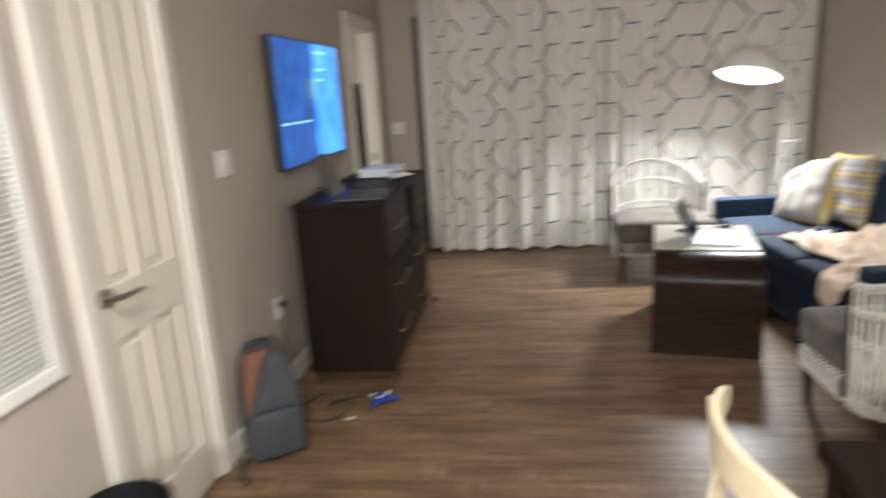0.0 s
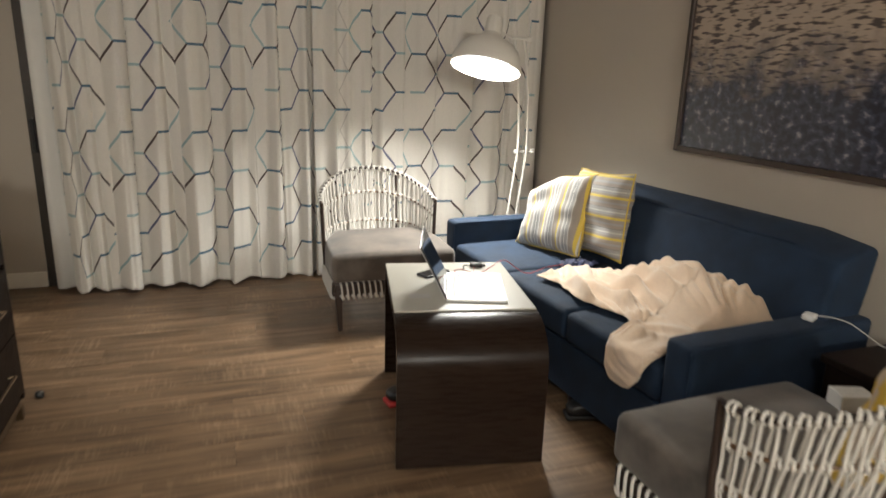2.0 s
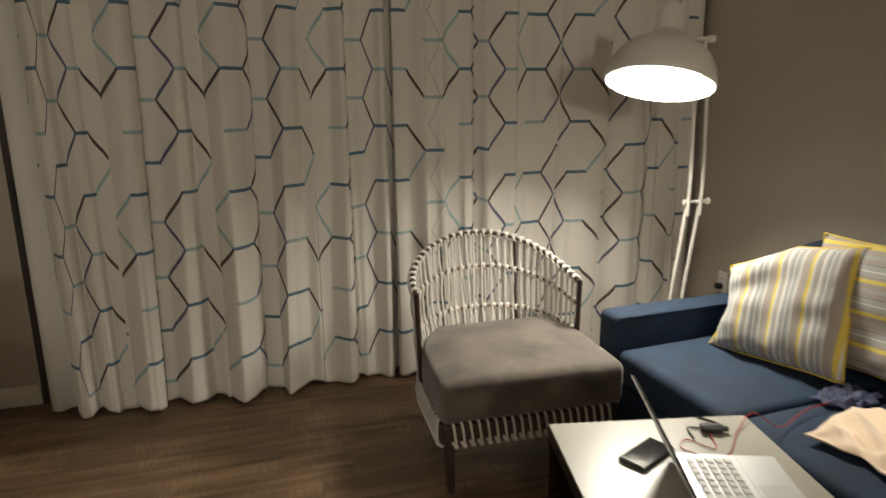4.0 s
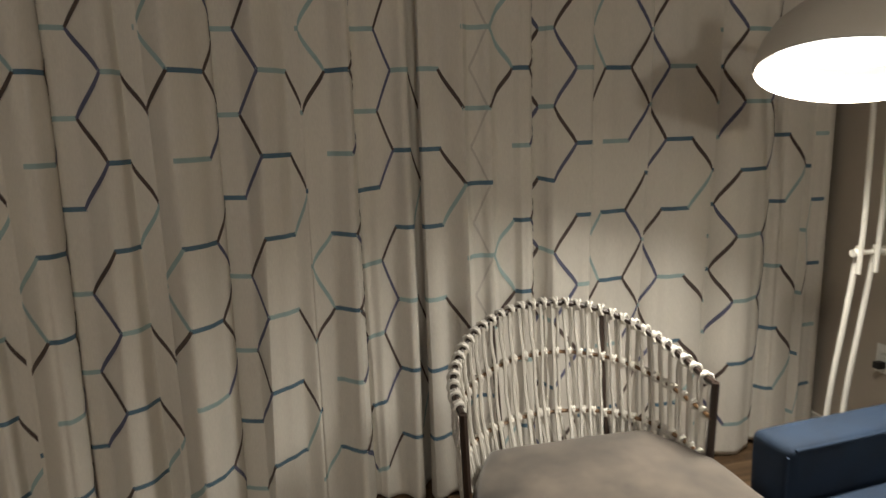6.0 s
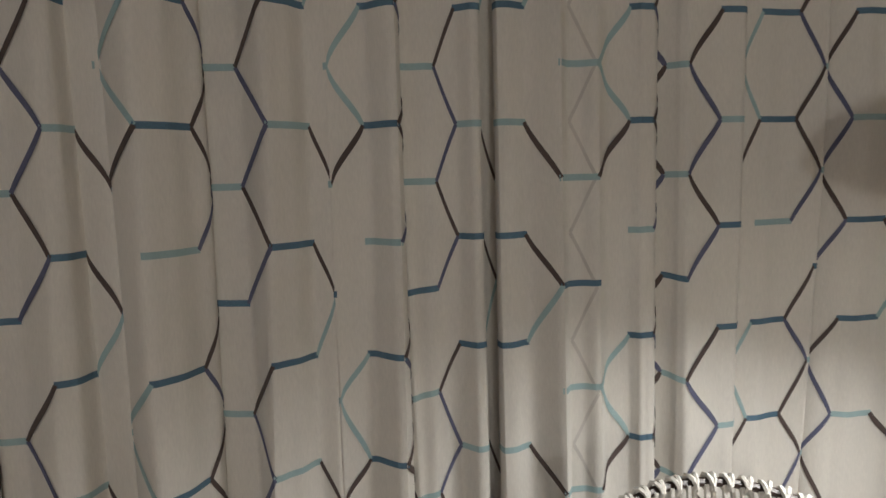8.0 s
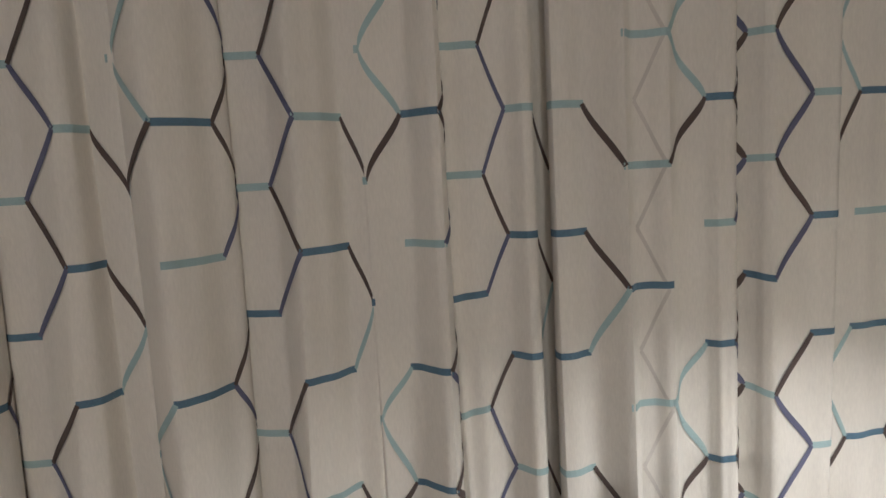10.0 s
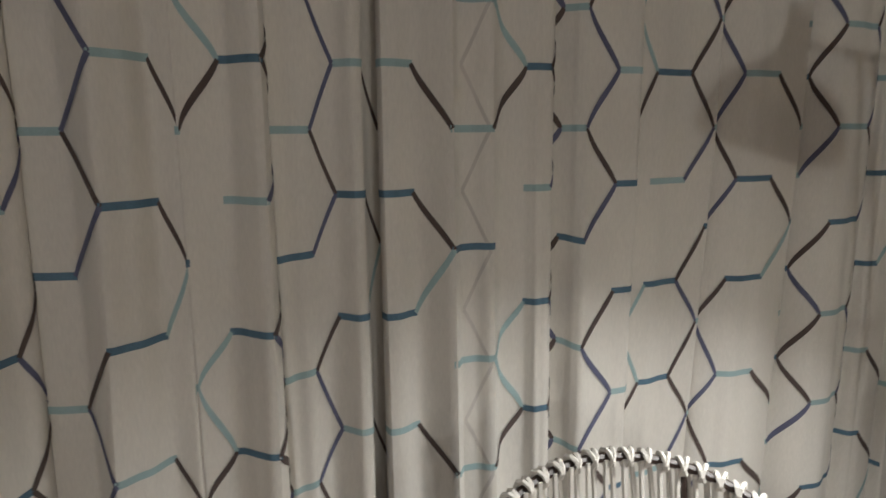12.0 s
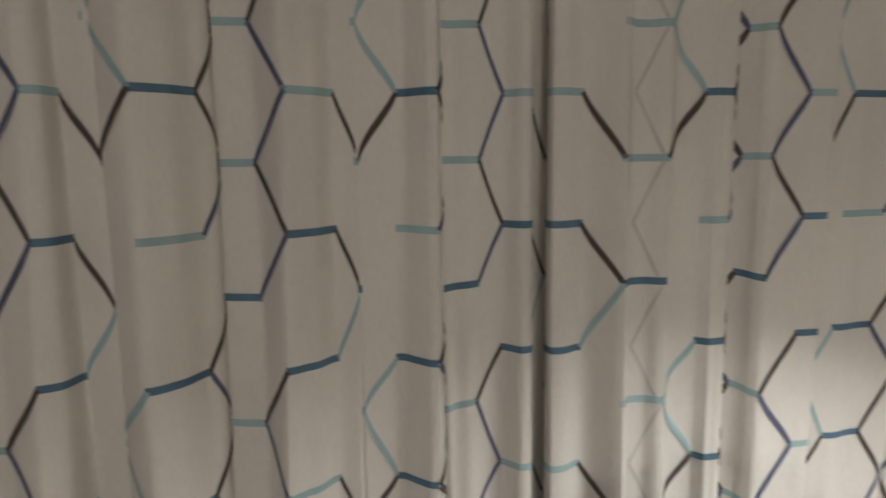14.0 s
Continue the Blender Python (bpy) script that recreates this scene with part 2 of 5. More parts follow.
PRINT = {
    "n": mat("navy_print", (0.105, 0.185, 0.260), 0.85, scale=300, vary=0.25, bump=0.15, big=14),
    "l": mat("teal_print", (0.37, 0.50, 0.515), 0.85, scale=300, vary=0.12, bump=0.15, big=14),
    "d": mat("brown_print", (0.092, 0.068, 0.062), 0.85, scale=300, vary=0.25, bump=0.15, big=14),
    "p": mat("indigo_print", (0.120, 0.125, 0.205), 0.85, scale=300, vary=0.25, bump=0.15, big=14),
    # pale colour standing in for print of the layer behind, seen through the cloth
    "g": mat("show_through_print", (0.60, 0.565, 0.525), 0.85, scale=300, vary=0.10, bump=0.15, big=14),
}
M_DARKWOOD = mat("espresso_wood", (0.016, 0.0108, 0.0085), 0.42, scale=14, vary=0.28, bump=0.06, bump_scale=40, stretch=(8, 8, 0.7), spec=0.06)
M_TABLEWOOD = mat("dark_bent_wood", (0.020, 0.0122, 0.0084), 0.28, scale=14, vary=0.24, bump=0.02, stretch=(0.7, 9, 9), spec=0.11)
M_FRAMEWOOD = mat("frame_wood", (0.045, 0.030, 0.022), 0.4, scale=30, vary=0.2, bump=0.1)
M_LEGWOOD = mat("chair_leg_wood", (0.035, 0.022, 0.017), 0.4, scale=25, vary=0.25, bump=0.06, stretch=(6, 6, 1))
M_RATTAN = mat("bare_rattan", (0.17, 0.095, 0.045), 0.5, scale=50, vary=0.25, bump=0.1)
M_CORD = mat("white_cord", (0.63, 0.60, 0.55), 0.7, scale=260, vary=0.08, bump=0.3, bump_scale=320)
M_SEAT = mat("taupe_suede", (0.092, 0.075, 0.061), 0.9, scale=11, vary=0.75, bump=0.12, bump_scale=300, sheen=0.25, big=4)
M_SOFA = mat("navy_twill", (0.0056, 0.0190, 0.0465), 0.85, scale=320, vary=0.42, bump=0.35, bump_scale=420, sheen=0.01, big=9)
M_BLANKET = mat("peach_fleece", (0.76, 0.585, 0.425), 0.95, scale=60, vary=0.07, bump=0.3, bump_scale=120, sheen=0.6)
M_GLASSTOP = mat("back_painted_glass_top", (0.42, 0.40, 0.34), 0.32, scale=30, vary=0.03)
M_LAMPW = mat("white_lamp_enamel", (0.78, 0.75, 0.69), 0.35, scale=60, vary=0.02)
M_BRASS = mat("brushed_brass", (0.20, 0.145, 0.09), 0.42, metal=1.0, scale=120, vary=0.1, stretch=(1, 12, 1))
M_NICKEL = mat("satin_nickel", (0.42, 0.39, 0.35), 0.32, metal=1.0, scale=120, vary=0.06)
M_BLACK = mat("black_plastic", (0.012, 0.012, 0.013), 0.35, scale=80, vary=0.2)
M_DARKGREY = mat("dark_grey_metal", (0.055, 0.055, 0.058), 0.38, metal=0.4, scale=120, vary=0.1)
M_BRONZE = mat("dark_bronze_frame", (0.050, 0.042, 0.036), 0.4, metal=0.5, scale=60, vary=0.15)
M_SILVER = mat("silver_aluminium", (0.72, 0.72, 0.72), 0.36, metal=0.55, scale=200, vary=0.04)
M_KEYS = mat("silver_keys", (0.62, 0.62, 0.61), 0.4, scale=100, vary=0.04)
M_SCREEN = mat("dark_screen", (0.010, 0.011, 0.013), 0.08, scale=20, vary=0.1)
M_BLUE = mat("blue_plastic", (0.012, 0.035, 0.24), 0.35, scale=80, vary=0.1)
M_RED = mat("red_rubber", (0.42, 0.025, 0.022), 0.5, scale=80, vary=0.15)
M_PACK = mat("grey_nylon", (0.048, 0.051, 0.058), 0.75, scale=260, vary=0.2, bump=0.3, bump_scale=340, big=8)
M_PACKIN = mat("brown_lining", (0.17, 0.065, 0.035), 0.7, scale=90, vary=0.2, bump=0.15)
M_CHAIRCREAM = mat("cream_painted_wood", (0.70, 0.60, 0.41), 0.42, scale=40, vary=0.05, bump=0.05)
M_DARKROOM = mat("near_black_lacquer", (0.012, 0.011, 0.011), 0.3, scale=30, vary=0.2)
M_CANVAS = abstract_canvas()
GREY, YEL, WHT, TAU, DRK = (0.32, 0.315, 0.305), (0.60, 0.46, 0.08), (0.56, 0.55, 0.51), (0.31, 0.27, 0.235), (0.13, 0.13, 0.135)
BANDS = [(0, TAU), (0.16, YEL), (0.25, WHT), (0.30, GREY), (0.38, TAU), (0.46, WHT), (0.54, GREY), (0.64, DRK), (0.665, WHT), (0.72, DRK), (0.745, GREY), (0.86, WHT), (0.91, TAU)]
M_STRIPE_A = stripes("striped_cloth", BANDS, 0, 0.52)
M_STRIPE_B = stripes("striped_cloth_level", [(0, TAU), (0.16, YEL), (0.28, TAU), (0.37, GREY), (0.50, WHT), (0.54, GREY), (0.70, DRK), (0.72, TAU), (0.88, GREY)], 1, 0.50)
M_PIPING = mat("yellow_piping", (0.62, 0.45, 0.07), 0.8, scale=200, vary=0.1)
M_HEX = hex_cloth()
M_GLASS = bpy.data.materials.new("window_glass")
M_GLASS.use_nodes = True
_b = M_GLASS.node_tree.nodes["Principled BSDF"]
_b.inputs["Transmission Weight"].default_value, _b.inputs["Roughness"].default_value, _b.inputs["IOR"].default_value = 1.0, 0.02, 1.45
M_BULB = glow("lit_diffuser", (1.0, 0.95, 0.86), 4.5)
M_RUGCABLE = mat("black_cable", (0.010, 0.010, 0.010), 0.5, vary=0.1)
M_WHITECABLE = mat("grey_cable", (0.45, 0.44, 0.42), 0.5, vary=0.05)

# ---------------------------------------------------------------- mesh helpers


def mesh_of(name, bm, material, smooth=False):
    bmesh.ops.recalc_face_normals(bm, faces=bm.faces)
    me = bpy.data.meshes.new(name)
    bm.to_mesh(me)
    bm.free()
    for mm in (material if isinstance(material, (list, tuple)) else [material]):
        me.materials.append(mm)
    if smooth:
        for p in me.polygons:
            p.use_smooth = True
        me.set_sharp_from_angle(angle=radians(38))
    return me


def part(name, bm, material, parent=None, label="", smooth=False, m=None):
    """One mesh object, under a thing or a part (or at top level)."""
    o = new(name, mesh_of(name, bm, material, smooth))
    if parent:
        o.parent = parent
    if m is not None:
        o.matrix_basis = m
    if label:
        o["label"] = label
    return o


def thing(name, m, label, category, group="", kind=""):
    o = new(name)
    o.empty_display_size = 0.1
    o.matrix_basis = m
    return tagged(o, label, category, group, kind)


def add_box(bm, x0, x1, y0, y1, z0, z1, bevel=0.0, seg=2, m=None):
    r = bmesh.ops.create_cube(bm, size=1.0)
    vs = r["verts"]
    for v in vs:
        v.co = Vector((x0 + (v.co.x + 0.5) * (x1 - x0), y0 + (v.co.y + 0.5) * (y1 - y0), z0 + (v.co.z + 0.5) * (z1 - z0)))
    if bevel:
        es = list({e for v in vs for e in v.link_edges})
        r = bmesh.ops.bevel(bm, geom=vs + es, offset=bevel, segments=seg, profile=0.5, affect="EDGES")
        vs = list({v for f in r["faces"] for v in f.verts} | {v for v in vs if v.is_valid})
    if m is not None:
        bmesh.ops.transform(bm, matrix=m, verts=vs)
    return bm


def box(x0, x1, y0, y1, z0, z1, bevel=0.0, seg=2, m=None):
    return add_box(bmesh.new(), x0, x1, y0, y1, z0, z1, bevel, seg, m)


def add_tube(bm, pts, r, sides=8, caps=True):
    """A round bar along points; r is one radius or one for each point."""
    pts = [Vector(p) for p in pts]
    rs = r if isinstance(r, (list, tuple)) else [r] * len(pts)
    rings, side = [], None
    for i, p in enumerate(pts):
        d = (pts[min(i + 1, len(pts) - 1)] - pts[max(i - 1, 0)]).normalized()
        if side is None:
            side = d.orthogonal().normalized()
        else:
            side = (side - d * side.dot(d)).normalized()
        up = d.cross(side)
        rings.append([bm.verts.new(p + (side * math.cos(a) + up * math.sin(a)) * rs[i]) for a in [2 * math.pi * k / sides for k in range(sides)]])
    for a, b in zip(rings, rings[1:]):
        for k in range(sides):
            bm.faces.new((a[k], a[(k + 1) % sides], b[(k + 1) % sides], b[k]))
    if caps:
        bm.faces.new(rings[0][::-1])
        bm.faces.new(rings[-1])
    return bm


def tube(pts, r, sides=8, caps=True):
    return add_tube(bmesh.new(), pts, r, sides, caps)


def lathe(profile, seg=40, close=False):
    """Turned form from (radius, height) pairs."""
    bm = bmesh.new()
    rings = [[bm.verts.new((r * math.cos(2 * math.pi * k / seg), r * math.sin(2 * math.pi * k / seg), h)) for k in range(seg)] for r, h in profile]
    for a, b in zip(rings, rings[1:]):
        for k in range(seg):
            bm.faces.new((a[k], a[(k + 1) % seg], b[(k + 1) % seg], b[k]))
    if close:
        bm.faces.new(rings[0][::-1])
        bm.faces.new(rings[-1])
    return bm


def bend(a, b, sag, n=12):
    """Points from a to b along a sagging line."""
    a, b, s = Vector(a), Vector(b), Vector(sag)
    return [a.lerp(b, i / n) + s * math.sin(math.pi * i / n) for i in range(n + 1)]


def curve_pts(keys, n=8):
    """Catmull-Rom through the keys."""
    k = [Vector(p) for p in keys]
    k = [k[0] * 2 - k[1]] + k + [k[-1] * 2 - k[-2]]
    out = []
    for i in range(1, len(k) - 2):
        p0, p1, p2, p3 = k[i - 1:i + 3]
        for j in range(n):
            t = j / n
            out.append(0.5 * (2 * p1 + (p2 - p0) * t + (2 * p0 - 5 * p1 + 4 * p2 - p3) * t * t + (3 * p1 - p0 - 3 * p2 + p3) * t ** 3))
    return out + [k[-2]]


# ---------------------------------------------------------------- the rooms
XL, XR, YF, YB, H = -0.77, 3.03, 6.52, -3.2, 2.55        # left, right, window and back wall; ceiling
T = 0.12


def structure(name, bm, material, label="", category="", smooth=False):
    o = part(name, bm, material, smooth=smooth)
    return tagged(o, label, category, kind="structure")


def wall_west():
    """Wall with the closet door's and the bedroom door's openings."""
    bm = bmesh.new()
    cuts = [(2.03, 2.60, 2.06), (5.25, 6.10, 2.06)]
    y = YB - T
    for y0, y1, zt in cuts:
        add_box(bm, XL - T, XL, y, y0, 0, H)
        add_box(bm, XL - T, XL, y0, y1, zt, H)
        y = y1
    add_box(bm, XL - T, XL, y, YF + T, 0, H)
    return structure("wall_west", bm, M_WALL, "greige painted wall behind the television", "wall")


def wall_north():
    """Window wall with the wide opening of the sliding door behind the curtains."""
    bm = bmesh.new()
    add_box(bm, XL, -0.47, YF, YF + T, 0, H)
    add_box(bm, 2.92, XR + T, YF, YF + T, 0, H)
    add_box(bm, -0.47, 2.92, YF, YF + T, 2.2, H)
    return structure("wall_north", bm, M_WALL, "greige painted wall round the sliding door", "wall")


wall_west()
wall_north()
structure("wall_east", box(XR, XR + T, YB - T, YF, 0, H), M_WALL, "greige painted wall behind the sofa", "wall")
structure("wall_south", box(XL, XR, YB - T, YB, 0, H), M_WALL, "greige painted wall at the entrance end", "wall")
structure("ceiling", box(-3.7, XR + T, YB - T, 8.7, H + 0.002, H + 0.12), M_CEIL, "plain white ceiling", "ceiling")
structure("floor", box(-3.6, XR, YB, 8.6, -0.12, -0.012), M_GAP, "brown wood plank floor", "floor")
# bedroom beyond the open door
structure("bedroom_wall_west", box(-3.7, -3.6, 4.0, 8.6, 0, H), M_WALL, "greige bedroom wall", "wall")
structure("bedroom_wall_north", box(-3.6, XL - T, 8.6, 8.7, 0, H), M_WALL, "greige bedroom wall", "wall")
structure("bedroom_wall_south", box(-3.6, XL - T, 3.9, 4.0, 0, H), M_WALL, "greige bedroom wall", "wall")
structure("bedroom_wall_east", box(XL - T, XL - 0.002, YF + T, 8.6, 0, H), M_WALL, "greige bedroom wall", "wall")
structure("closet_back", box(-1.6, -1.5, 1.7, 2.9, 0, H), M_WALL, "closet back wall", "wall")


def baseboard(name, x0, x1, y0, y1):
    bm = box(x0, x1, y0, y1, 0.0, 0.105, 0.004, 2)
    return structure(name, bm, M_WHITE, "white painted baseboard along the wall", "baseboard")


baseboard("baseboard", XL, XL + 0.014, YB, 1.955)
baseboard("baseboard", XL, XL + 0.014, 2.675, 5.175)
baseboard("baseboard", XL, XL + 0.014, 6.175, YF)
baseboard("baseboard", XL + 0.016, -0.475, YF - 0.014, YF)
baseboard("baseboard", 2.925, XR - 0.016, YF - 0.014, YF)
baseboard("baseboard", XR - 0.014, XR, YB, YF)


def casing(name, y0, y1, zt, w=0.075):
    bm = bmesh.new()
    for a, b in ((y0 - w, y0), (y1, y1 + w)):
        add_box(bm, XL - 0.001, XL + 0.020, a, b, 0.0, zt, 0.006)
    add_box(bm, XL - 0.001, XL + 0.022, y0 - w, y1 + w, zt, zt + w, 0.006)
    # jamb lining through the wall
    add_box(bm, XL - T, XL - 0.002, y0, y0 + 0.018, 0, zt - 0.018)
    add_box(bm, XL - T, XL - 0.002, y1 - 0.018, y1, 0, zt - 0.018)
    add_box(bm, XL - T, XL - 0.002, y0, y1, zt - 0.018, zt)
    return structure(name, bm, M_WHITE, "white door casing", "trim")


casing("trim_closet_door", 2.03, 2.60, 2.06)
casing("trim_bedroom_door", 5.25, 6.10, 2.06)


def closet_door():
    y0, y1, z1 = 2.052, 2.578, 2.036
    d = thing("door_1", pose(XL - 0.028, 0, 0), "closed cream panelled closet door with a satin lever", "door", kind="structure")
    bm = bmesh.new()
    ym = (y0 + y1) / 2
    st = 0.085
    zr = [(0.01, 0.21), (0.80, 0.98), (1.90, z1)]
    add_box(bm, -0.016, 0.019, y0, y0 + st, 0.01, z1, 0.003)
    add_box(bm, -0.016, 0.019, y1 - st, y1, 0.01, z1, 0.003)
    add_box(bm, -0.016, 0.0185, ym - 0.038, ym + 0.038, 0.21, 1.90, 0.003)
    for a, b in zr:
        add_box(bm, -0.016, 0.0188, y0 + st - 0.002, y1 - st + 0.002, a, b, 0.003)
    part("door_leaf", bm, M_DOOR, d)
    for a, b in ((0.21, 0.80), (0.98, 1.90)):
        for c, e in ((y0 + st, ym - 0.038), (ym + 0.038, y1 - st)):
            pb = box(-0.014, 0.008, c - 0.002, e + 0.002, a - 0.002, b + 0.002)
            add_box(pb, 0.0, 0.015, c + 0.03, e - 0.03, a + 0.03, b - 0.03, 0.0065, 3)
            part("panel", pb, M_DOOR, d)
    h = part("door_handle", lathe([(0.0, 0.0), (0.031, 0.0), (0.031, 0.006), (0.026, 0.010), (0.011, 0.012), (0.011, 0.045), (0.0, 0.046)], 28),
             M_NICKEL, d, "satin nickel lever", True, Matrix.Translation((0.020, 2.10, 0.955)) @ Matrix.Rotation(radians(90), 4, "Y"))
    part("lever", tube(curve_pts([(0.0, 0.0, 0.045), (0.0, 0.03, 0.052), (0.003, 0.075, 0.050), (0.004, 0.118, 0.045)]), [0.010] * 9 + [0.0095] * 16, 10), M_NICKEL, h, "", True)
    return d


closet_door()


def bedroom_door():
    d = thing("door_2", pose(XL - T - 0.02, 5.27, 0, 0, 0, 172), "white bedroom door swung open into the dark room", "door", kind="structure")
    part("door_leaf", box(0.0, 0.80, -0.0175, 0.0175, 0.01, 2.03, 0.003), M_DOOR, d)
    part("strike_plate", box(0.80, 0.803, -0.012, 0.012, 0.93, 1.0), M_NICKEL, d, "nickel latch plate")
    return d


bedroom_door()
sp = part("strike_plate", box(XL - 0.075, XL - 0.030, 6.0785, 6.0815, 0.94, 1.01, 0.001), M_NICKEL)
tagged(sp, "nickel strike plate let into the white door jamb", "strike plate", kind="structure")


def air_grille():
    g = thing("air_grille", pose(XL, 1.50, 1.27), "white louvred return air grille on the wall", "air grille")
    w, h = 0.36, 0.46
    bm = bmesh.new()
    for a, b, c, e in ((-w, -w + 0.045, -h, h), (w - 0.045, w, -h, h)):
        add_box(bm, 0.0, 0.014, a, b, c, e, 0.004)
    for c, e in ((-h, -h + 0.045), (h - 0.045, h)):
        add_box(bm, 0.0, 0.0135, -w + 0.04, w - 0.04, c, e, 0.004)
    part("grille_frame", bm, M_PLASTIC_W, g)
    part("backing", box(0.0005, 0.002, -w + 0.03, w - 0.03, -h + 0.03, h - 0.03), M_PLASTIC_W, g)
    sl = mesh_of("slat", box(-0.0008, 0.0008, -w + 0.045, w - 0.045, -0.009, 0.009), M_PLASTIC_W)
    for k in range(54):
        o = new("slat", sl)
        o.parent = g
        o.matrix_basis = pose(0.0085, 0, -h + 0.052 + k * 0.0155, 0, 38, 0)
    return g


air_grille()


def wall_plate(name, m, gangs, label, category):
    p = thing(name, m, label, category)
    w = 0.036 + 0.023 * (gangs - 1)
    part("cover_plate", box(0.0, 0.006, -w, w, -0.058, 0.058, 0.003, 2), M_PLASTIC_W, p)
    for k in range(gangs):
        y = (k - (gangs - 1) / 2) * 0.046
        if category == "outlet":
            for z in (-0.02, 0.02):
                part("socket", box(0.005, 0.0075, y - 0.017, y + 0.017, z - 0.014, z + 0.014, 0.004, 2), M_PLASTIC_W, p)
                for s in (-0.006, 0.006):
                    part("slot", box(0.007, 0.0078, y + s - 0.001, y + s + 0.001, z - 0.002, z + 0.006), M_BLACK, p)
        else:
            part("rocker", box(0.005, 0.010, y - 0.016, y + 0.016, -0.033, 0.033, 0.003, 2, pose(0, 0, 0, 0, 4, 0)), M_PLASTIC_W, p)
    return p


wall_plate("light_switch", pose(XL, 3.00, 1.27), 2, "white double rocker light switch on the wall", "light switch")
wall_plate("light_switch", pose(-0.67, YF, 1.19, 0, 0, -90), 2, "white double light switch beside the sliding door", "light switch")
wall_plate("wall_outlet", pose(XL, 3.38, 0.47), 1, "white wall outlet with a black plug", "outlet")
wall_plate("wall_outlet", pose(XR, 6.02, 0.46, 0, 0, 180), 1, "white wall outlet near the corner", "outlet")
pl = part("power_plug", box(0.0, 0.035, -0.014, 0.014, -0.014, 0.014, 0.005, 2), M_BLACK, m=pose(XL + 0.009, 3.38, 0.49))
tagged(pl, "black power plug pushed into the wall outlet", "plug")
pl = part("power_plug", box(0.0, 0.035, -0.016, 0.016, -0.014, 0.014, 0.005, 2), M_BLACK, m=pose(XR - 0.009, 6.02, 0.44, 0, 0, 180))
tagged(pl, "black power plug in the corner outlet", "plug")


def sliding_door():
    d = thing("window_1", pose(0, 0, 0), "dark bronze sliding glass door behind the curtains", "sliding door", kind="structure")
    for x0, x1 in ((-0.47, -0.415), (1.17, 1.25), (2.865, 2.92)):
        part("stile", box(x0, x1, YF - 0.012, YF + 0.085, 0.0, 2.2, 0.004), M_BRONZE, d)
    for z0, z1 in ((0.0, 0.06), (2.14, 2.2)):
        part("rail", box(-0.414, 2.864, YF + 0.004, YF + 0.08, z0, z1, 0.004), M_BRONZE, d)
    for x0, x1 in ((-0.41, 1.165), (1.255, 2.86)):
        o = part("pane", box(x0, x1, YF + 0.040, YF + 0.046, 0.062, 2.138), M_GLASS, d)
        o.visible_shadow = False
    part("handle", box(-0.452, -0.428, YF - 0.045, YF - 0.0125, 0.90, 1.11, 0.006), M_BLACK, d, "black pull handle")
    return d


sliding_door()
structure("ground", box(-40, 40, 8.72, 60, -0.3, -0.2), M_GAP, "dark ground outside at night", "ground")

# ---------------------------------------------------------------- curtains
UNIT, ROW = 0.076, 0.2645          # half a cell side along the cloth; height of a cell
HI0, LO0 = 1.590, 1.4575           # heights of the first upper and lower print rows
YC = 6.30
# place along the cloth (in units), place across the room, how far the cloth stands out
LEFT = [(-12.5, -0.285, -0.060), (-10, -0.267, -0.030), (-8.5, -0.227, 0.030), (-7, -0.194, 0.030), (-5, -0.163, -0.030), (-4, -0.105, 0.020), (-3, -0.082, 0.010),
        (-2, -0.062, -0.020), (-1, 0.011, -0.013), (-0.5, 0.006, -0.015), (0, -0.006, -0.017), (1, 0.005, -0.016), (2, 0.096, 0.070), (3, 0.132, 0.055), (4, 0.158, 0.000),
        (4.4, 0.155, -0.030), (4.9, 0.135, -0.050), (5.6, 0.149, -0.044), (7, 0.223, -0.035), (8, 0.315, 0.035), (9, 0.343, 0.020), (10, 0.359, -0.035), (11, 0.430, -0.013), (11.5, 0.425, -0.015), (12, 0.412, -0.018),
        (13, 0.423, -0.016), (14, 0.507, 0.080), (15, 0.557, 0.055), (16, 0.601, -0.005), (16.5, 0.625, -0.034), (16.8, 0.629, -0.050), (17.3, 0.615, -0.064), (17.9, 0.628, -0.058), (19, 0.699, -0.050),
        (20, 0.766, 0.040), (21, 0.809, 0.015), (22, 0.852, -0.045), (23, 0.897, -0.030), (23.5, 0.899, -0.032), (24, 0.890, -0.036), (25, 0.897, -0.034), (26, 0.974, -0.040),
        (27, 1.014, 0.000), (28, 1.050, 0.020), (28.3, 1.062, -0.020), (28.8, 1.053, -0.052), (29.2, 1.064, -0.042), (31, 1.141, -0.040), (32, 1.194, -0.045), (32.6, 1.230, -0.010), (33.3, 1.250, -0.020),
        (33.9, 1.257, -0.085), (35, 1.300, -0.100), (36, 1.345, -0.100)]
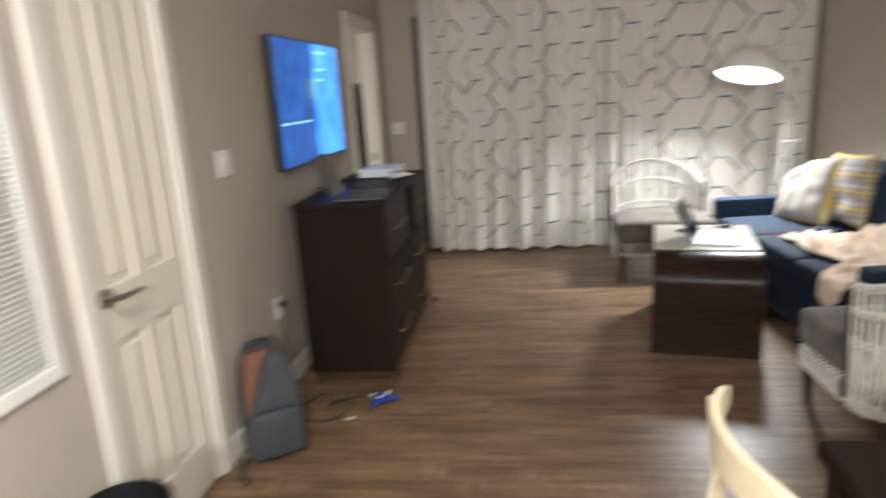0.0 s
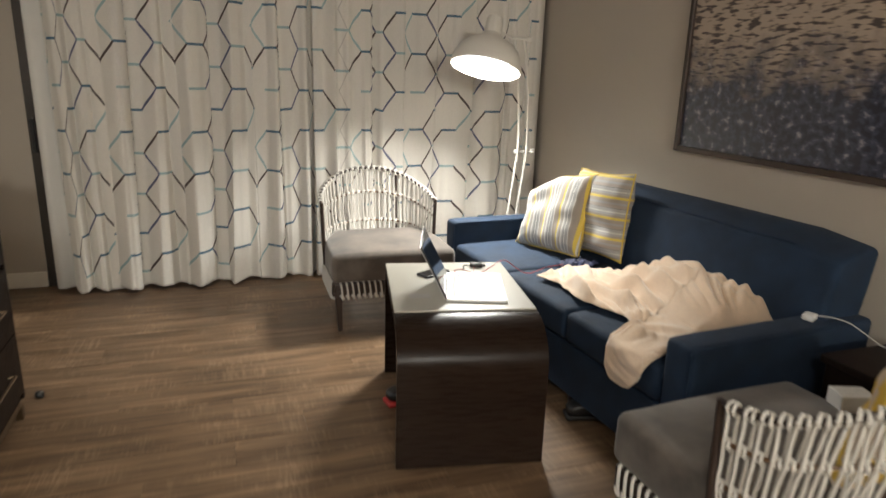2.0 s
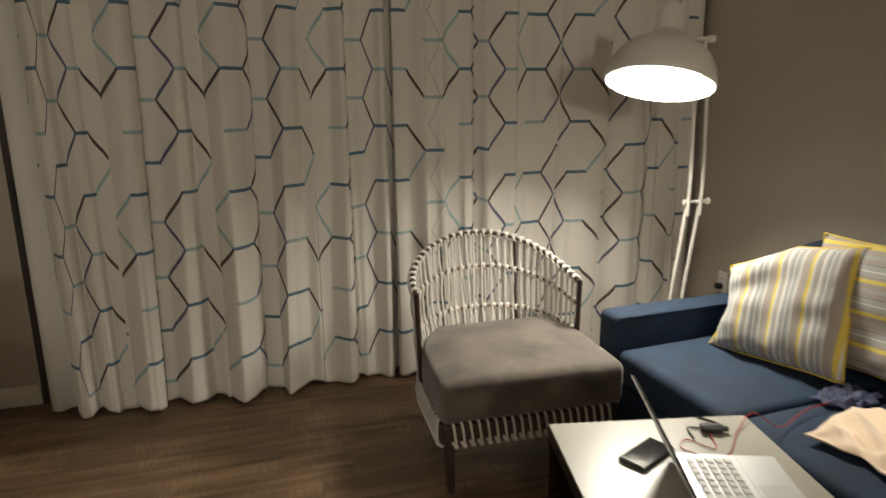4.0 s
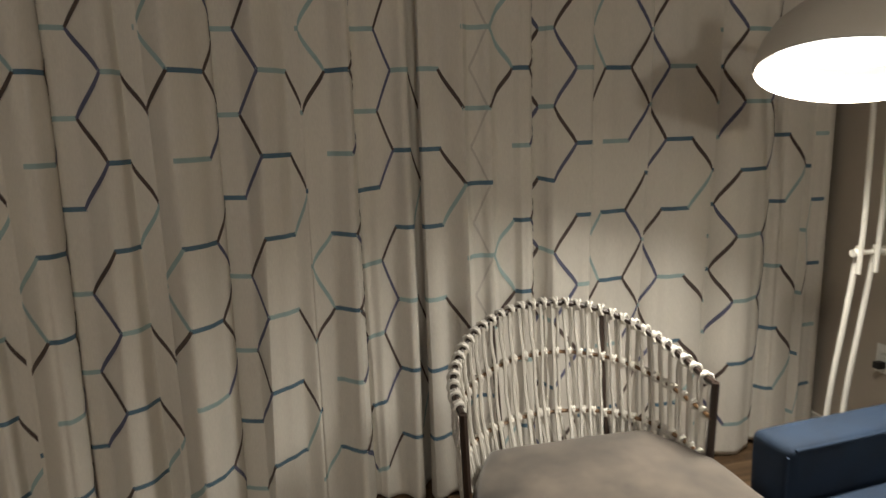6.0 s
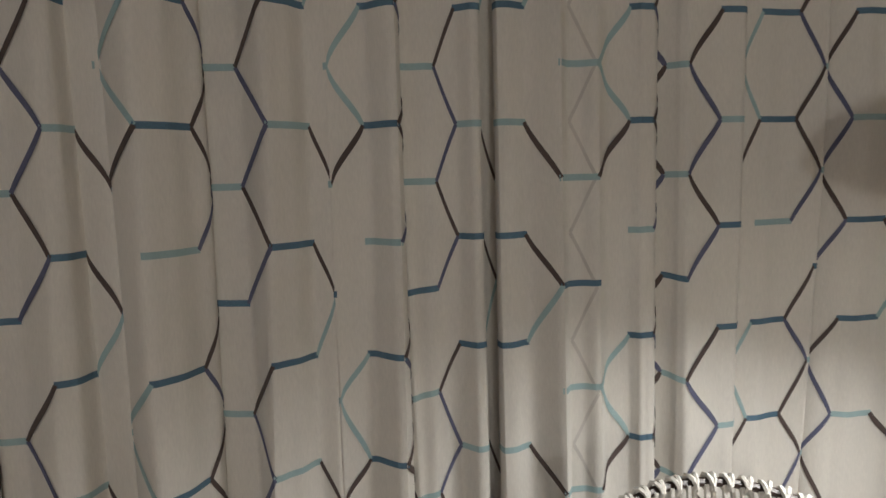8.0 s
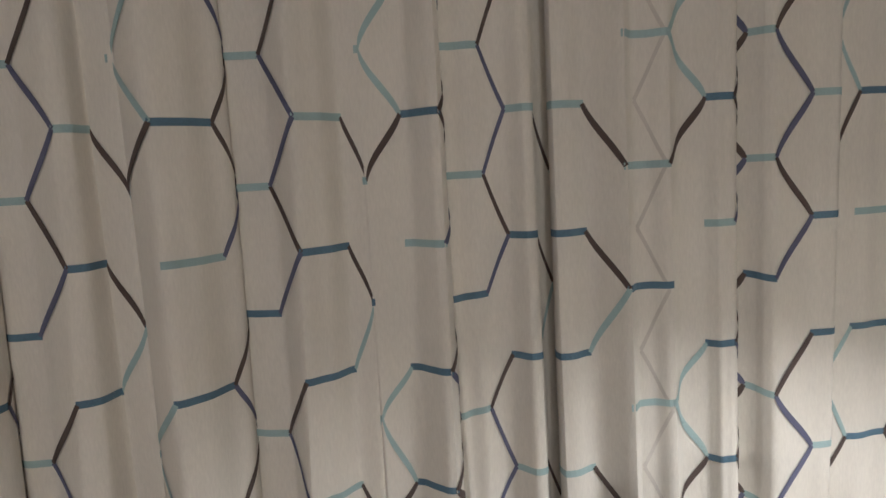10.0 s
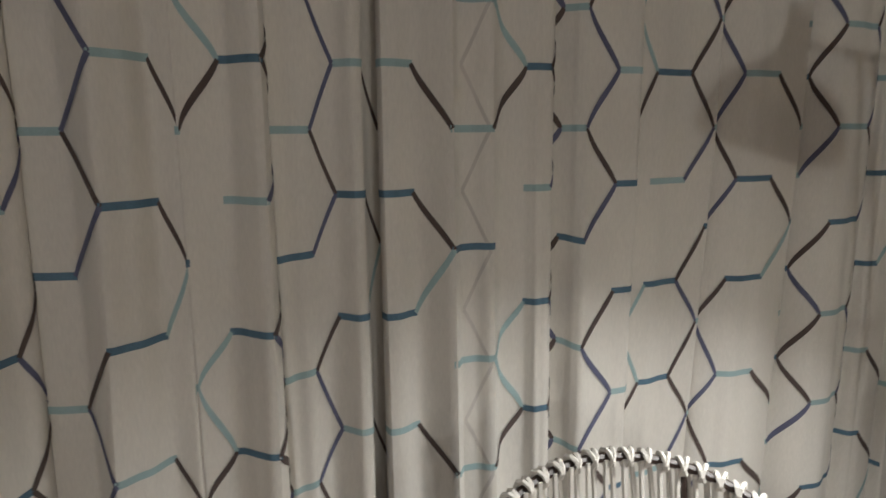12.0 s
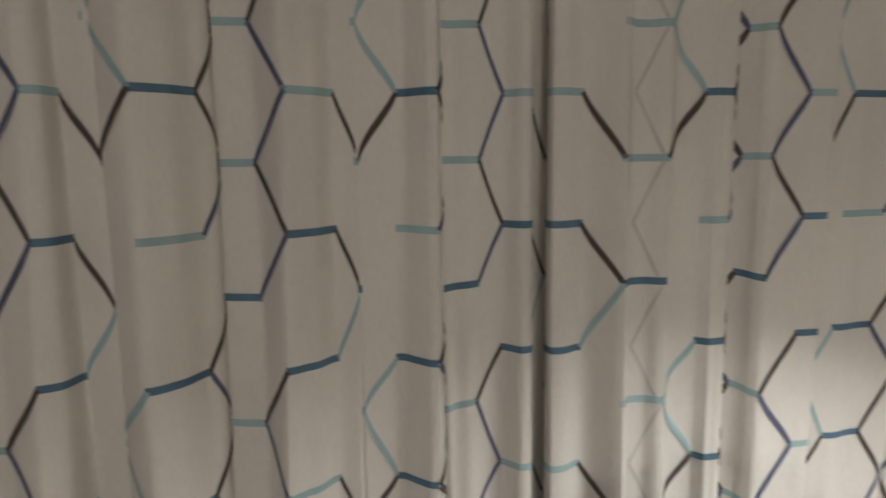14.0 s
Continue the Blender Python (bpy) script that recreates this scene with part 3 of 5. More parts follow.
RIGHT = [(31.4, 1.325, -0.060), (32.2, 1.296, -0.045), (32.6, 1.284, -0.018), (33, 1.287, 0.014), (33.3, 1.306, 0.018), (34, 1.351, 0.000), (35, 1.428, 0.042), (35.4, 1.450, 0.012), (36, 1.481, 0.022), (37, 1.523, 0.046), (37.4, 1.553, 0.012), (38, 1.613, 0.002),
         (39, 1.638, 0.025), (40, 1.671, 0.020), (40.3, 1.690, -0.008), (40.7, 1.697, -0.040), (41, 1.719, -0.026), (43, 1.764, 0.015), (44, 1.857, 0.000), (45, 1.908, 0.010), (45.6, 1.929, -0.018), (46.6, 1.920, -0.036),
         (48, 1.925, -0.046), (49.2, 1.936, -0.032), (50, 1.979, -0.020), (51, 2.029, -0.025), (52, 2.085, -0.035), (53, 2.161, -0.020), (53.5, 2.174, -0.035), (54, 2.177, -0.050), (55, 2.173, -0.036),
         (56, 2.226, 0.015), (58, 2.329, 0.015), (59, 2.446, -0.010), (59.6, 2.459, -0.028), (60.6, 2.451, -0.045), (62.5, 2.459, -0.052), (64, 2.474, -0.030), (65, 2.543, 0.025),
         (67, 2.674, 0.010), (68, 2.716, -0.024), (69, 2.738, 0.000), (70, 2.768, 0.015), (71, 2.864, -0.010), (74, 2.882, 0.020), (76, 2.943, 0.010), (77, 2.999, -0.020)]


def slopes(xs, ys):
    """Slopes of a shape-keeping cubic through the knots."""
    h, d = np.diff(xs), np.diff(ys) / np.diff(xs)
    s = np.zeros(len(xs))
    for i in range(1, len(xs) - 1):
        if d[i - 1] * d[i] > 0:
            w1, w2 = 2 * h[i] + h[i - 1], h[i] + 2 * h[i - 1]
            s[i] = (w1 + w2) / (w1 / d[i - 1] + w2 / d[i])
    s[0], s[-1] = d[0], d[-1]
    return s


# how the pleats drift sideways towards the hem, per metre of drop, along the cloth
LEAN = [(-13, 0), (-2, 0), (4, -0.022), (7, -0.036), (8, -0.042), (10, 0), (11, 0), (14, -0.008), (16, -0.020), (19, -0.012), (20, -0.040), (22, -0.017), (25, 0),
        (26, -0.018), (28, -0.006), (29, 0.025), (31, -0.012), (34, 0.010), (38, 0.008), (43, 0), (44, 0.012), (46, -0.015), (52, -0.024), (56, -0.040), (60, -0.030), (77, 0)]
# unevenness of the print's rows below the middle of the cloth
SAG_LO = [(4, -0.012), (7, -0.022), (11, -0.013), (13, -0.013), (17, 0.003), (19, -0.010), (25, 0.013), (29, -0.004), (31, 0.012), (41, 0.018), (43, 0.004), (55, 0.020), (60, 0.01)]
SAG_HI = [(-8, -0.008), (8, -0.013), (16, -0.012), (20, -0.004), (28, -0.014), (32, -0.004), (38, 0.0), (52, 0.003)]


def table_at(table, u):
    return float(np.interp(u, [q[0] for q in table], [q[1] for q in table]))


class Cloth:
    """A hanging pleated sheet: place along the cloth and height to a point."""

    def __init__(self, knots, phase):
        k = np.array(knots)
        self.n, self.x, self.d, self.phase = k[:, 0], k[:, 1], k[:, 2], phase
        self.sx, self.sd = slopes(self.n, self.x), slopes(self.n, self.d)

    def along(self, u, v, s):
        i = int(min(max(np.searchsorted(self.n, u) - 1, 0), len(self.n) - 2))
        h = self.n[i + 1] - self.n[i]
        t = min(max((u - self.n[i]) / h, 0), 1)
        a, b = 1 - t, t
        return float(v[i] * a * a * (1 + 2 * t) + v[i + 1] * b * b * (3 - 2 * t) + h * s[i] * t * a * a - h * s[i + 1] * b * b * a)

    def at(self, u, z):
        x, d = self.along(u, self.x, self.sx), self.along(u, self.d, self.sd)
        low = max(0.0, 1 - z / 2.4)
        d = d * (0.55 + 0.65 * low) + 0.006 * math.sin(u * 1.7 + z * 2.1 + self.phase) * low
        # shallow soft pleats between the deep ones
        open_ = (self.along(u + 0.8, self.x, self.sx) - self.along(u - 0.8, self.x, self.sx)) / 1.6
        open_ = min(1.0, max(0.0, (open_ - 0.015) / 0.035))
        d += (0.0050 * math.sin(u * 2.3 + self.phase) + 0.0035 * math.sin(u * 4.1 + 1.0 + 0.5 * z)) * (0.55 + 0.6 * low) * open_
        x += table_at(LEAN, u) * max(0.0, 1.45 - z)
        x += 0.002 * math.sin(z * 2.6 + u * 0.35 + self.phase) * (0.3 + low) * 0.5
        return Vector((x, YC - d, z))

    def out(self, u, z, e=0.05):
        a = self.at(u + e, z) - self.at(u - e, z)
        n = a.cross(Vector((0, 0, 1)))
        return n.normalized() if n.length > 1e-9 else Vector((0, -1, 0))


# The print's unit: four columns of cells by three rows. D and B columns carry the lower rows, A and C the upper ones.
LEVEL = {"A": "nln", "B": "lnl", "C": "lnn", "D": "lnl"}
# Slanted strokes from one column to the next, going down: upper 1 to lower 1, lower 1 to upper 2, upper 2 to lower 2, ...
SLANT = {"AB": "dp.dpd", "BC": "pdp.dp", "CD": "d.dl..", "DA": "d...ll"}


def stroke(cloth, a, b, w, lift=0.0012, ext=0.03):
    """A printed stroke between two places on the cloth, lying just proud of it."""
    (u0, z0), (u1, z1) = a, b
    du, dz = (u1 - u0) * UNIT, z1 - z0
    ln = math.hypot(du, dz)
    px, pz = -dz / ln * w / 2, du / ln * w / 2
    k = 14
    bm = bmesh.new()
    prev = None
    for i in range(k + 1):
        t = -ext + (1 + 2 * ext) * i / k
        row = []
        for s in (-1, 1):
            u, z = u0 + (u1 - u0) * t + s * px / UNIT, z0 + dz * t + s * pz
            row.append(bm.verts.new(cloth.at(u, z) + cloth.out(u, z) * lift))
        if prev:
            bm.faces.new((prev[0], prev[1], row[1], row[0]))
        prev = row
    return bm


def curtain(name, knots, phase, label, ghosts):
    cloth = Cloth(knots, phase)
    n0, n1 = cloth.n[0], cloth.n[-1]
    c = thing(name, pose(0, 0, 0), label, "curtain", "pair of curtains")
    bm = bmesh.new()
    cols = int((n1 - n0) * 8)
    zs = [0.0, 0.02, 0.06] + [0.12 + i * 0.105 for i in range(23)]
    grid = []
    for i in range(cols + 1):
        u = n0 + (n1 - n0) * i / cols
        col = []
        for z in zs:
            p = cloth.at(u, z)
            if z < 0.12:
                p.z += 0.016 + 0.010 * math.sin(u * 0.9 + phase) * (1 - z / 0.12)
            col.append(bm.verts.new(p))
        grid.append(col)
    for a, b in zip(grid, grid[1:]):
        for j in range(len(zs) - 1):
            bm.faces.new((a[j], b[j], b[j + 1], a[j + 1]))
    o = part("cloth", bm, M_CLOTH, c, "", True)
    sol = o.modifiers.new("thickness", "SOLIDIFY")
    sol.thickness, sol.offset = 0.0016, 0.0
    names = {"n": "navy_stroke", "l": "pale_teal_stroke", "d": "dark_brown_stroke", "p": "indigo_stroke", "g": "show_through_stroke"}

    def put_stroke(kind, a, b, level=False):
        if kind == "." or min(a[0], b[0]) < n0 + 0.2 or max(a[0], b[0]) > n1 - 0.2 or min(a[1], b[1]) < 0.06 or max(a[1], b[1]) > 2.42:
            return
        w = 0.0155 if level else 0.0112
        falls = a[0] < b[0]
        lift = 0.0014 if kind == "g" else 0.0020 if level else 0.0026 if falls else 0.0032
        part(names[kind], stroke(cloth, a, b, w, lift, 0.03 if level else 0.0), PRINT[kind], c)

    def lo(u, k):
        return LO0 - ROW * k + table_at(SAG_LO, u) * min(1.0, max(0.0, 0.6 * k))

    def hi(u, k):
        return HI0 - ROW * k + table_at(SAG_HI, u) * min(1.0, max(0.0, 0.6 * (k - 0.4)))

    for i in range(-5, 27):
        t, nx = "DABC"[i % 4], "DABC"[(i + 1) % 4]
        up = t in "AC"
        for k in range(-4, 7):
            row = hi if up else lo
            kind = LEVEL[t][k % 3]
            a, b = 3 * i - 1, 3 * i + 1
            cut0, cut1 = max(a, n0 + 0.25), min(b, n1 - 0.25)
            if cut1 - cut0 > 0.3:
                put_stroke(kind, (cut0, row(cut0, k)), (cut1, row(cut1, k)), True)
            s = SLANT[t + nx]
            uh, ul = (b, b + 1) if up else (b + 1, b)
            put_stroke(s[(2 * k) % 6], (uh, hi(uh, k)), (ul, lo(ul, k)))
            put_stroke(s[(2 * k + 1) % 6], (ul, lo(ul, k)), (uh, hi(uh, k + 1)))
    # pale strokes imitate the overlapped layer behind showing through the cloth
    for k in range(-3, 6) if ghosts else ():
        put_stroke("g", (35.5, HI0 - ROW * k), (36.9, LO0 - ROW * k))
        put_stroke("g", (36.9, LO0 - ROW * k), (35.5, HI0 - ROW * (k + 1)))
    return c


curtain("curtain", LEFT, 0.3, "off-white curtain with an open hexagon line print, drawn closed", False)
curtain("curtain", RIGHT, 1.9, "off-white hexagon print curtain behind the cord chair", True)


def lining():
    bm = bmesh.new()
    grid = []
    for i in range(25):
        s = i / 24
        x, d = -0.385 + 0.16 * s, 0.018 * math.sin(s * 7.0)
        grid.append([bm.verts.new((x, YC + 0.055 - d * (1.2 - z / 3), z)) for z in (0.03, 0.6, 1.2, 1.8, 2.43)])
    for a, b in zip(grid, grid[1:]):
        for j in range(4):
            bm.faces.new((a[j], b[j], b[j + 1], a[j + 1]))
    o = part("curtain_lining", bm, M_LINER, None, "", True)
    sol = o.modifiers.new("thickness", "SOLIDIFY")
    sol.thickness = 0.0015
    return tagged(o, "plain white blackout lining hanging beside the patterned curtain", "curtain lining")


lining()
rail_o = structure("trim_curtain_track", box(-0.45, 3.02, YC - 0.02, YC + 0.07, 2.435, 2.47, 0.004), M_WHITE, "white ceiling-mounted curtain track", "curtain track")
structure("trim_track_board", box(-0.45, 3.02, YC - 0.01, YC + 0.06, 2.47, H), M_WHITE, "white board carrying the curtain track", "trim")

# ---------------------------------------------------------------- things


def rounded_block(x, y, z0, z1, r, nx=10, ny=10, crown=0.0, sag=None):
    """A soft upholstered block: rounded edges and a crowned top."""
    bm = bmesh.new()
    add_box(bm, -x, x, -y, y, z0, z1, r, 4)
    bmesh.ops.subdivide_edges(bm, edges=[e for e in bm.edges if e.calc_length() > 0.12], cuts=6, use_grid_fill=True)
    for v in bm.verts:
        fx, fy = 1 - (v.co.x / x) ** 2, 1 - (v.co.y / y) ** 2
        if v.co.z > (z0 + z1) / 2:
            v.co.z += crown * max(0, fx) * max(0, fy)
        v.co += noise.noise_vector(v.co * 6.0) * 0.004
    return bm


RIM_A = 0.355


def rim(s, zend, zback, inset=0.0, y0=-0.015, depth=0.375):
    """A rail round the chair back, s from 0 (one arm tip) to 1 (the other)."""
    a = math.pi * s
    k = math.sin(a)
    return Vector(((RIM_A - inset * 0.25) * math.cos(a) * (1 + 0.05 * k) - 0.015, y0 + (depth - inset) * k ** 0.75, zend + (zback - zend) * k ** 1.45))


def base_ring(s, z=0.225):
    a = math.pi * s
    k = math.sin(a)
    return Vector((0.345 * math.cos(a), 0.02 + 0.200 * k ** 0.5, z - 0.01 * k))


def cord_chair(m, label):
    c = thing("cord_chair", m, label, "armchair", "pair of cord chairs")
    # frame
    part("top_rail", tube([rim(i / 40, 0.685, 0.845) for i in range(41)], 0.0095, 8), M_LEGWOOD, c, "dark rail wrapped in white cord", True)
    part("middle_rail", tube([rim(i / 40, 0.585, 0.690, 0.022) for i in range(41)], 0.006, 6), M_RATTAN, c, "", True)
    part("lower_rail", tube([rim(i / 40, 0.462, 0.505, 0.055) for i in range(41)], 0.006, 6), M_RATTAN, c, "", True)
    part("base_rail", tube([base_ring(i / 40) for i in range(41)], 0.011, 8), M_LEGWOOD, c, "", True)
    for s in (-1, 1):
        part("arm_post", tube([(s * 0.355 - 0.015, -0.015, 0.690), (s * 0.350 - 0.010, -0.005, 0.45), (s * 0.345, 0.02, 0.215)], 0.011, 8), M_LEGWOOD, c, "dark post at the arm's end", True)
    for s in (0.34, 0.66):
        part("back_post", tube([rim(s, 0.685, 0.845), rim(s, 0.585, 0.690, 0.022), rim(s, 0.462, 0.505, 0.055), base_ring(s)], 0.0085, 8), M_LEGWOOD, c, "dark wooden back post", True)
    for s in (-1, 1):
        part("side_rail", box(s * 0.345 - 0.014, s * 0.345 + 0.014, -0.36, 0.02, 0.215, 0.29, 0.005), M_LEGWOOD, c)
    part("front_rail", box(-0.345, 0.345, -0.372, -0.342, 0.215, 0.29, 0.005), M_LEGWOOD, c)
    part("seat_board", box(-0.33, 0.33, -0.34, 0.12, 0.270, 0.298, 0.004), M_LEGWOOD, c)
    # legs
    leg = bmesh.new()
    add_box(leg, -0.021, 0.021, -0.021, 0.021, 0.0, 0.27, 0.004)
    for v in leg.verts:
        k = 0.62 + 0.38 * v.co.z / 0.27
        v.co.x, v.co.y = v.co.x * k, v.co.y * k
    lm = mesh_of("leg", leg, M_LEGWOOD)
    for x, y, ax, ay in ((-0.315, -0.335, 3, -3), (0.315, -0.335, 3, 3), (-0.24, 0.150, -5, -4), (0.24, 0.150, -5, 4)):
        o = new("leg", lm)
        o.parent = c
        o.matrix_basis = pose(x, y, 0.0, ax, ay, 0)
    # cushion
    cu = bmesh.new()
    add_box(cu, -0.365, 0.365, -0.39, 0.20, 0.298, 0.466, 0.034, 4)
    bmesh.ops.subdivide_edges(cu, edges=[e for e in cu.edges if e.calc_length() > 0.1], cuts=7, use_grid_fill=True)
    for v in cu.verts:
        if v.co.y > -0.08:
            v.co.x *= 1 - 0.34 * ((v.co.y + 0.08) / 0.28) ** 1.6
        top = max(0, (v.co.z - 0.38) / 0.08)
        v.co.z += top * 0.030 * max(0, 1 - (v.co.x / 0.37) ** 2) * max(0, 1 - ((v.co.y + 0.08) / 0.32) ** 2)
        v.co += noise.noise_vector(v.co * 7.0) * 0.004
    part("seat_cushion", cu, M_SEAT, c, "taupe suede cushion", True)
    # cords: pairs of strands, held at every rail by a crossed knot
    rng = random.Random(7)
    n = 31
    rails = ((0.685, 0.845, 0.0, 0.0095), (0.585, 0.690, 0.022, 0.006), (0.462, 0.505, 0.055, 0.006))
    for i in range(n):
        s = 0.018 + 0.964 * i / (n - 1)
        j = rng.uniform(-0.004, 0.004)
        bm = bmesh.new()
        at = [rim(min(1, max(0, s + j * q)), z0, z1, ins) for q, (z0, z1, ins, _) in enumerate(rails)] + [base_ring(min(1, max(0, s + j)))]
        out = Vector((at[0].x, at[0].y - 0.02, 0)).normalized()
        tang = (rim(min(1, s + 0.01), 0.685, 0.845) - rim(max(0, s - 0.01), 0.685, 0.845)).normalized()
        side = out.cross(Vector((0, 0, 1)))
        side = side if side.dot(tang) > 0 else -side
        spread = (0.0105, 0.0080, 0.0080, 0.0100)
        # the outer strand of each pair runs down to the base, the inner one stops at the lower rail and turns in to the seat
        for sg, end in ((-1, 4), (1, 3)):
            pts = []
            for q in range(end):
                o_ = out * (0.0105 if sg < 0 else -0.0085)
                pts.append(at[q] + o_ + side * sg * spread[q] * rng.uniform(0.8, 1.2))
                if q < end - 1:
                    pts.append((at[q] + at[q + 1]) / 2 + out * (0.004 if sg < 0 else -0.004) + side * sg * (0.0105 + rng.uniform(-0.002, 0.002)))
            if sg > 0:
                low = at[3] - out * 0.030 + side * 0.012
                pts += [(at[2] + low) / 2 - out * 0.012 + side * 0.016, low]
            else:
                pts.append(at[3] + out * 0.012 + Vector((0, 0, -0.028)) + side * rng.uniform(-0.006, 0.006))
            add_tube(bm, curve_pts(pts, 3), 0.0056, 5)
        # strand crossing below the lower rail to the next knot at the base
        nxt = base_ring(min(1, s + 0.022))
        add_tube(bm, curve_pts([at[2] + out * 0.009, (at[2] + nxt) / 2 + out * 0.004, nxt + out * 0.015, nxt + out * 0.010 + Vector((0, 0, -0.024))], 3), 0.0045, 5)
        # crossed wraps round the rails
        for q, r in ((0, 0.0155), (1, 0.0120), (2, 0.0120), (3, 0.0175)):
            for tilt in (-1, 1):
                ring = [at[q] + (out * math.cos(w_) + side.cross(out) * math.sin(w_)) * r + side * tilt * (0.0095 if q in (0, 3) else 0.007) * math.cos(w_ * 0.5) for w_ in [kk * 2 * math.pi / 8 for kk in range(9)]]
                add_tube(bm, ring, 0.0052, 5)
        part("cord", bm, M_CORD, c, "", True)
    # loops along the seat rails
    loop = bmesh.new()
    add_tube(loop, curve_pts([(-0.012, 0.012, 0.296), (-0.006, -0.014, 0.298), (0.0, -0.021, 0.26), (0.005, -0.020, 0.215), (0.006, -0.004, 0.196), (0.006, 0.018, 0.205)], 4), 0.0058, 5)
    add_tube(loop, curve_pts([(0.012, -0.019, 0.205), (0.0, -0.024, 0.216), (-0.010, -0.019, 0.228)], 4), 0.0058, 5)
    lp = mesh_of("cord_loop", loop, M_CORD, True)
    spots = [(-0.31 + 0.62 * k / 19, -0.357, 0) for k in range(20)] + [(sx * 0.345, -0.33 + 0.33 * k / 10, sx * 90) for sx in (-1, 1) for k in range(11)]
    for x, y, rz in spots:
        o = new("cord_loop", lp)
        o.parent = c
        o.matrix_basis = pose(x, y, 0, 0, 0, rz)
    return c


far_chair = cord_chair(pose(1.588, 5.585, 0, 0, 0, -1.5), "white cord chair with a taupe suede seat, before the curtain")
near_chair = copy_thing(far_chair, pose(2.140, 2.925, 0, 0, 0, 182))
near_chair["label"] = "white cord chair with a taupe seat, holding a yellow cushion"


def side_table():
    """Bent wood table: the front panel rolls over into the top, with a pale glass inset."""
    t = thing("side_table", pose(1.582, 4.217, 0, 0, 0, -11.2), "dark bent-wood side table with a pale glass top", "side table")
    w, h, r, rz, th = 0.285, 0.556, 0.195, 0.160, 0.03
    yf, yb = -0.43, 0.42
    prof = [(yf, 0.0)]
    for k in range(13):
        a = math.pi * k / 24
        prof.append((yf + r - r * math.cos(a), h - rz + rz * math.sin(a)))
    inner = [(yf + th, 0.0)]
    for k in range(13):
        a = math.pi * k / 24
        inner.append((yf + r - (r - th) * math.cos(a), h - rz + (rz - th) * math.sin(a)))
    prof += [(yb, h)]
    inner += [(yb, h - th)]
    bm = bmesh.new()
    rows = []
    for (y1, z1), (y2, z2) in zip(prof, inner):
        rows.append([bm.verts.new((x, y, z)) for x, y, z in ((-w, y1, z1), (w, y1, z1), (w, y2, z2), (-w, y2, z2))])
    for a, b in zip(rows, rows[1:]):
        for k in range(4):
            bm.faces.new((a[k], a[(k + 1) % 4], b[(k + 1) % 4], b[k]))
    bm.faces.new(rows[0])
    bm.faces.new(rows[-1])
    bmesh.ops.bevel(bm, geom=[e for e in bm.edges if abs(e.verts[0].co.x) == abs(e.verts[1].co.x) and len(e.link_faces) == 2 and e.calc_face_angle(0) > 1.2], offset=0.003, segments=2, affect="EDGES")
    part("bent_panel", bm, M_TABLEWOOD, t, "", True)
    part("back_panel", box(-w, w, yb - 0.03, yb - 0.001, 0.0, h - th - 0.001, 0.003), M_TABLEWOOD, t)
    part("glass_top", box(-w + 0.002, w - 0.002, yf + r + 0.002, yb, h + 0.0005, h + 0.008, 0.002), M_GLASSTOP, t, "pale grey-green glass inset")
    return t


side_table()
TOP = 0.5645        # height of the side table's glass


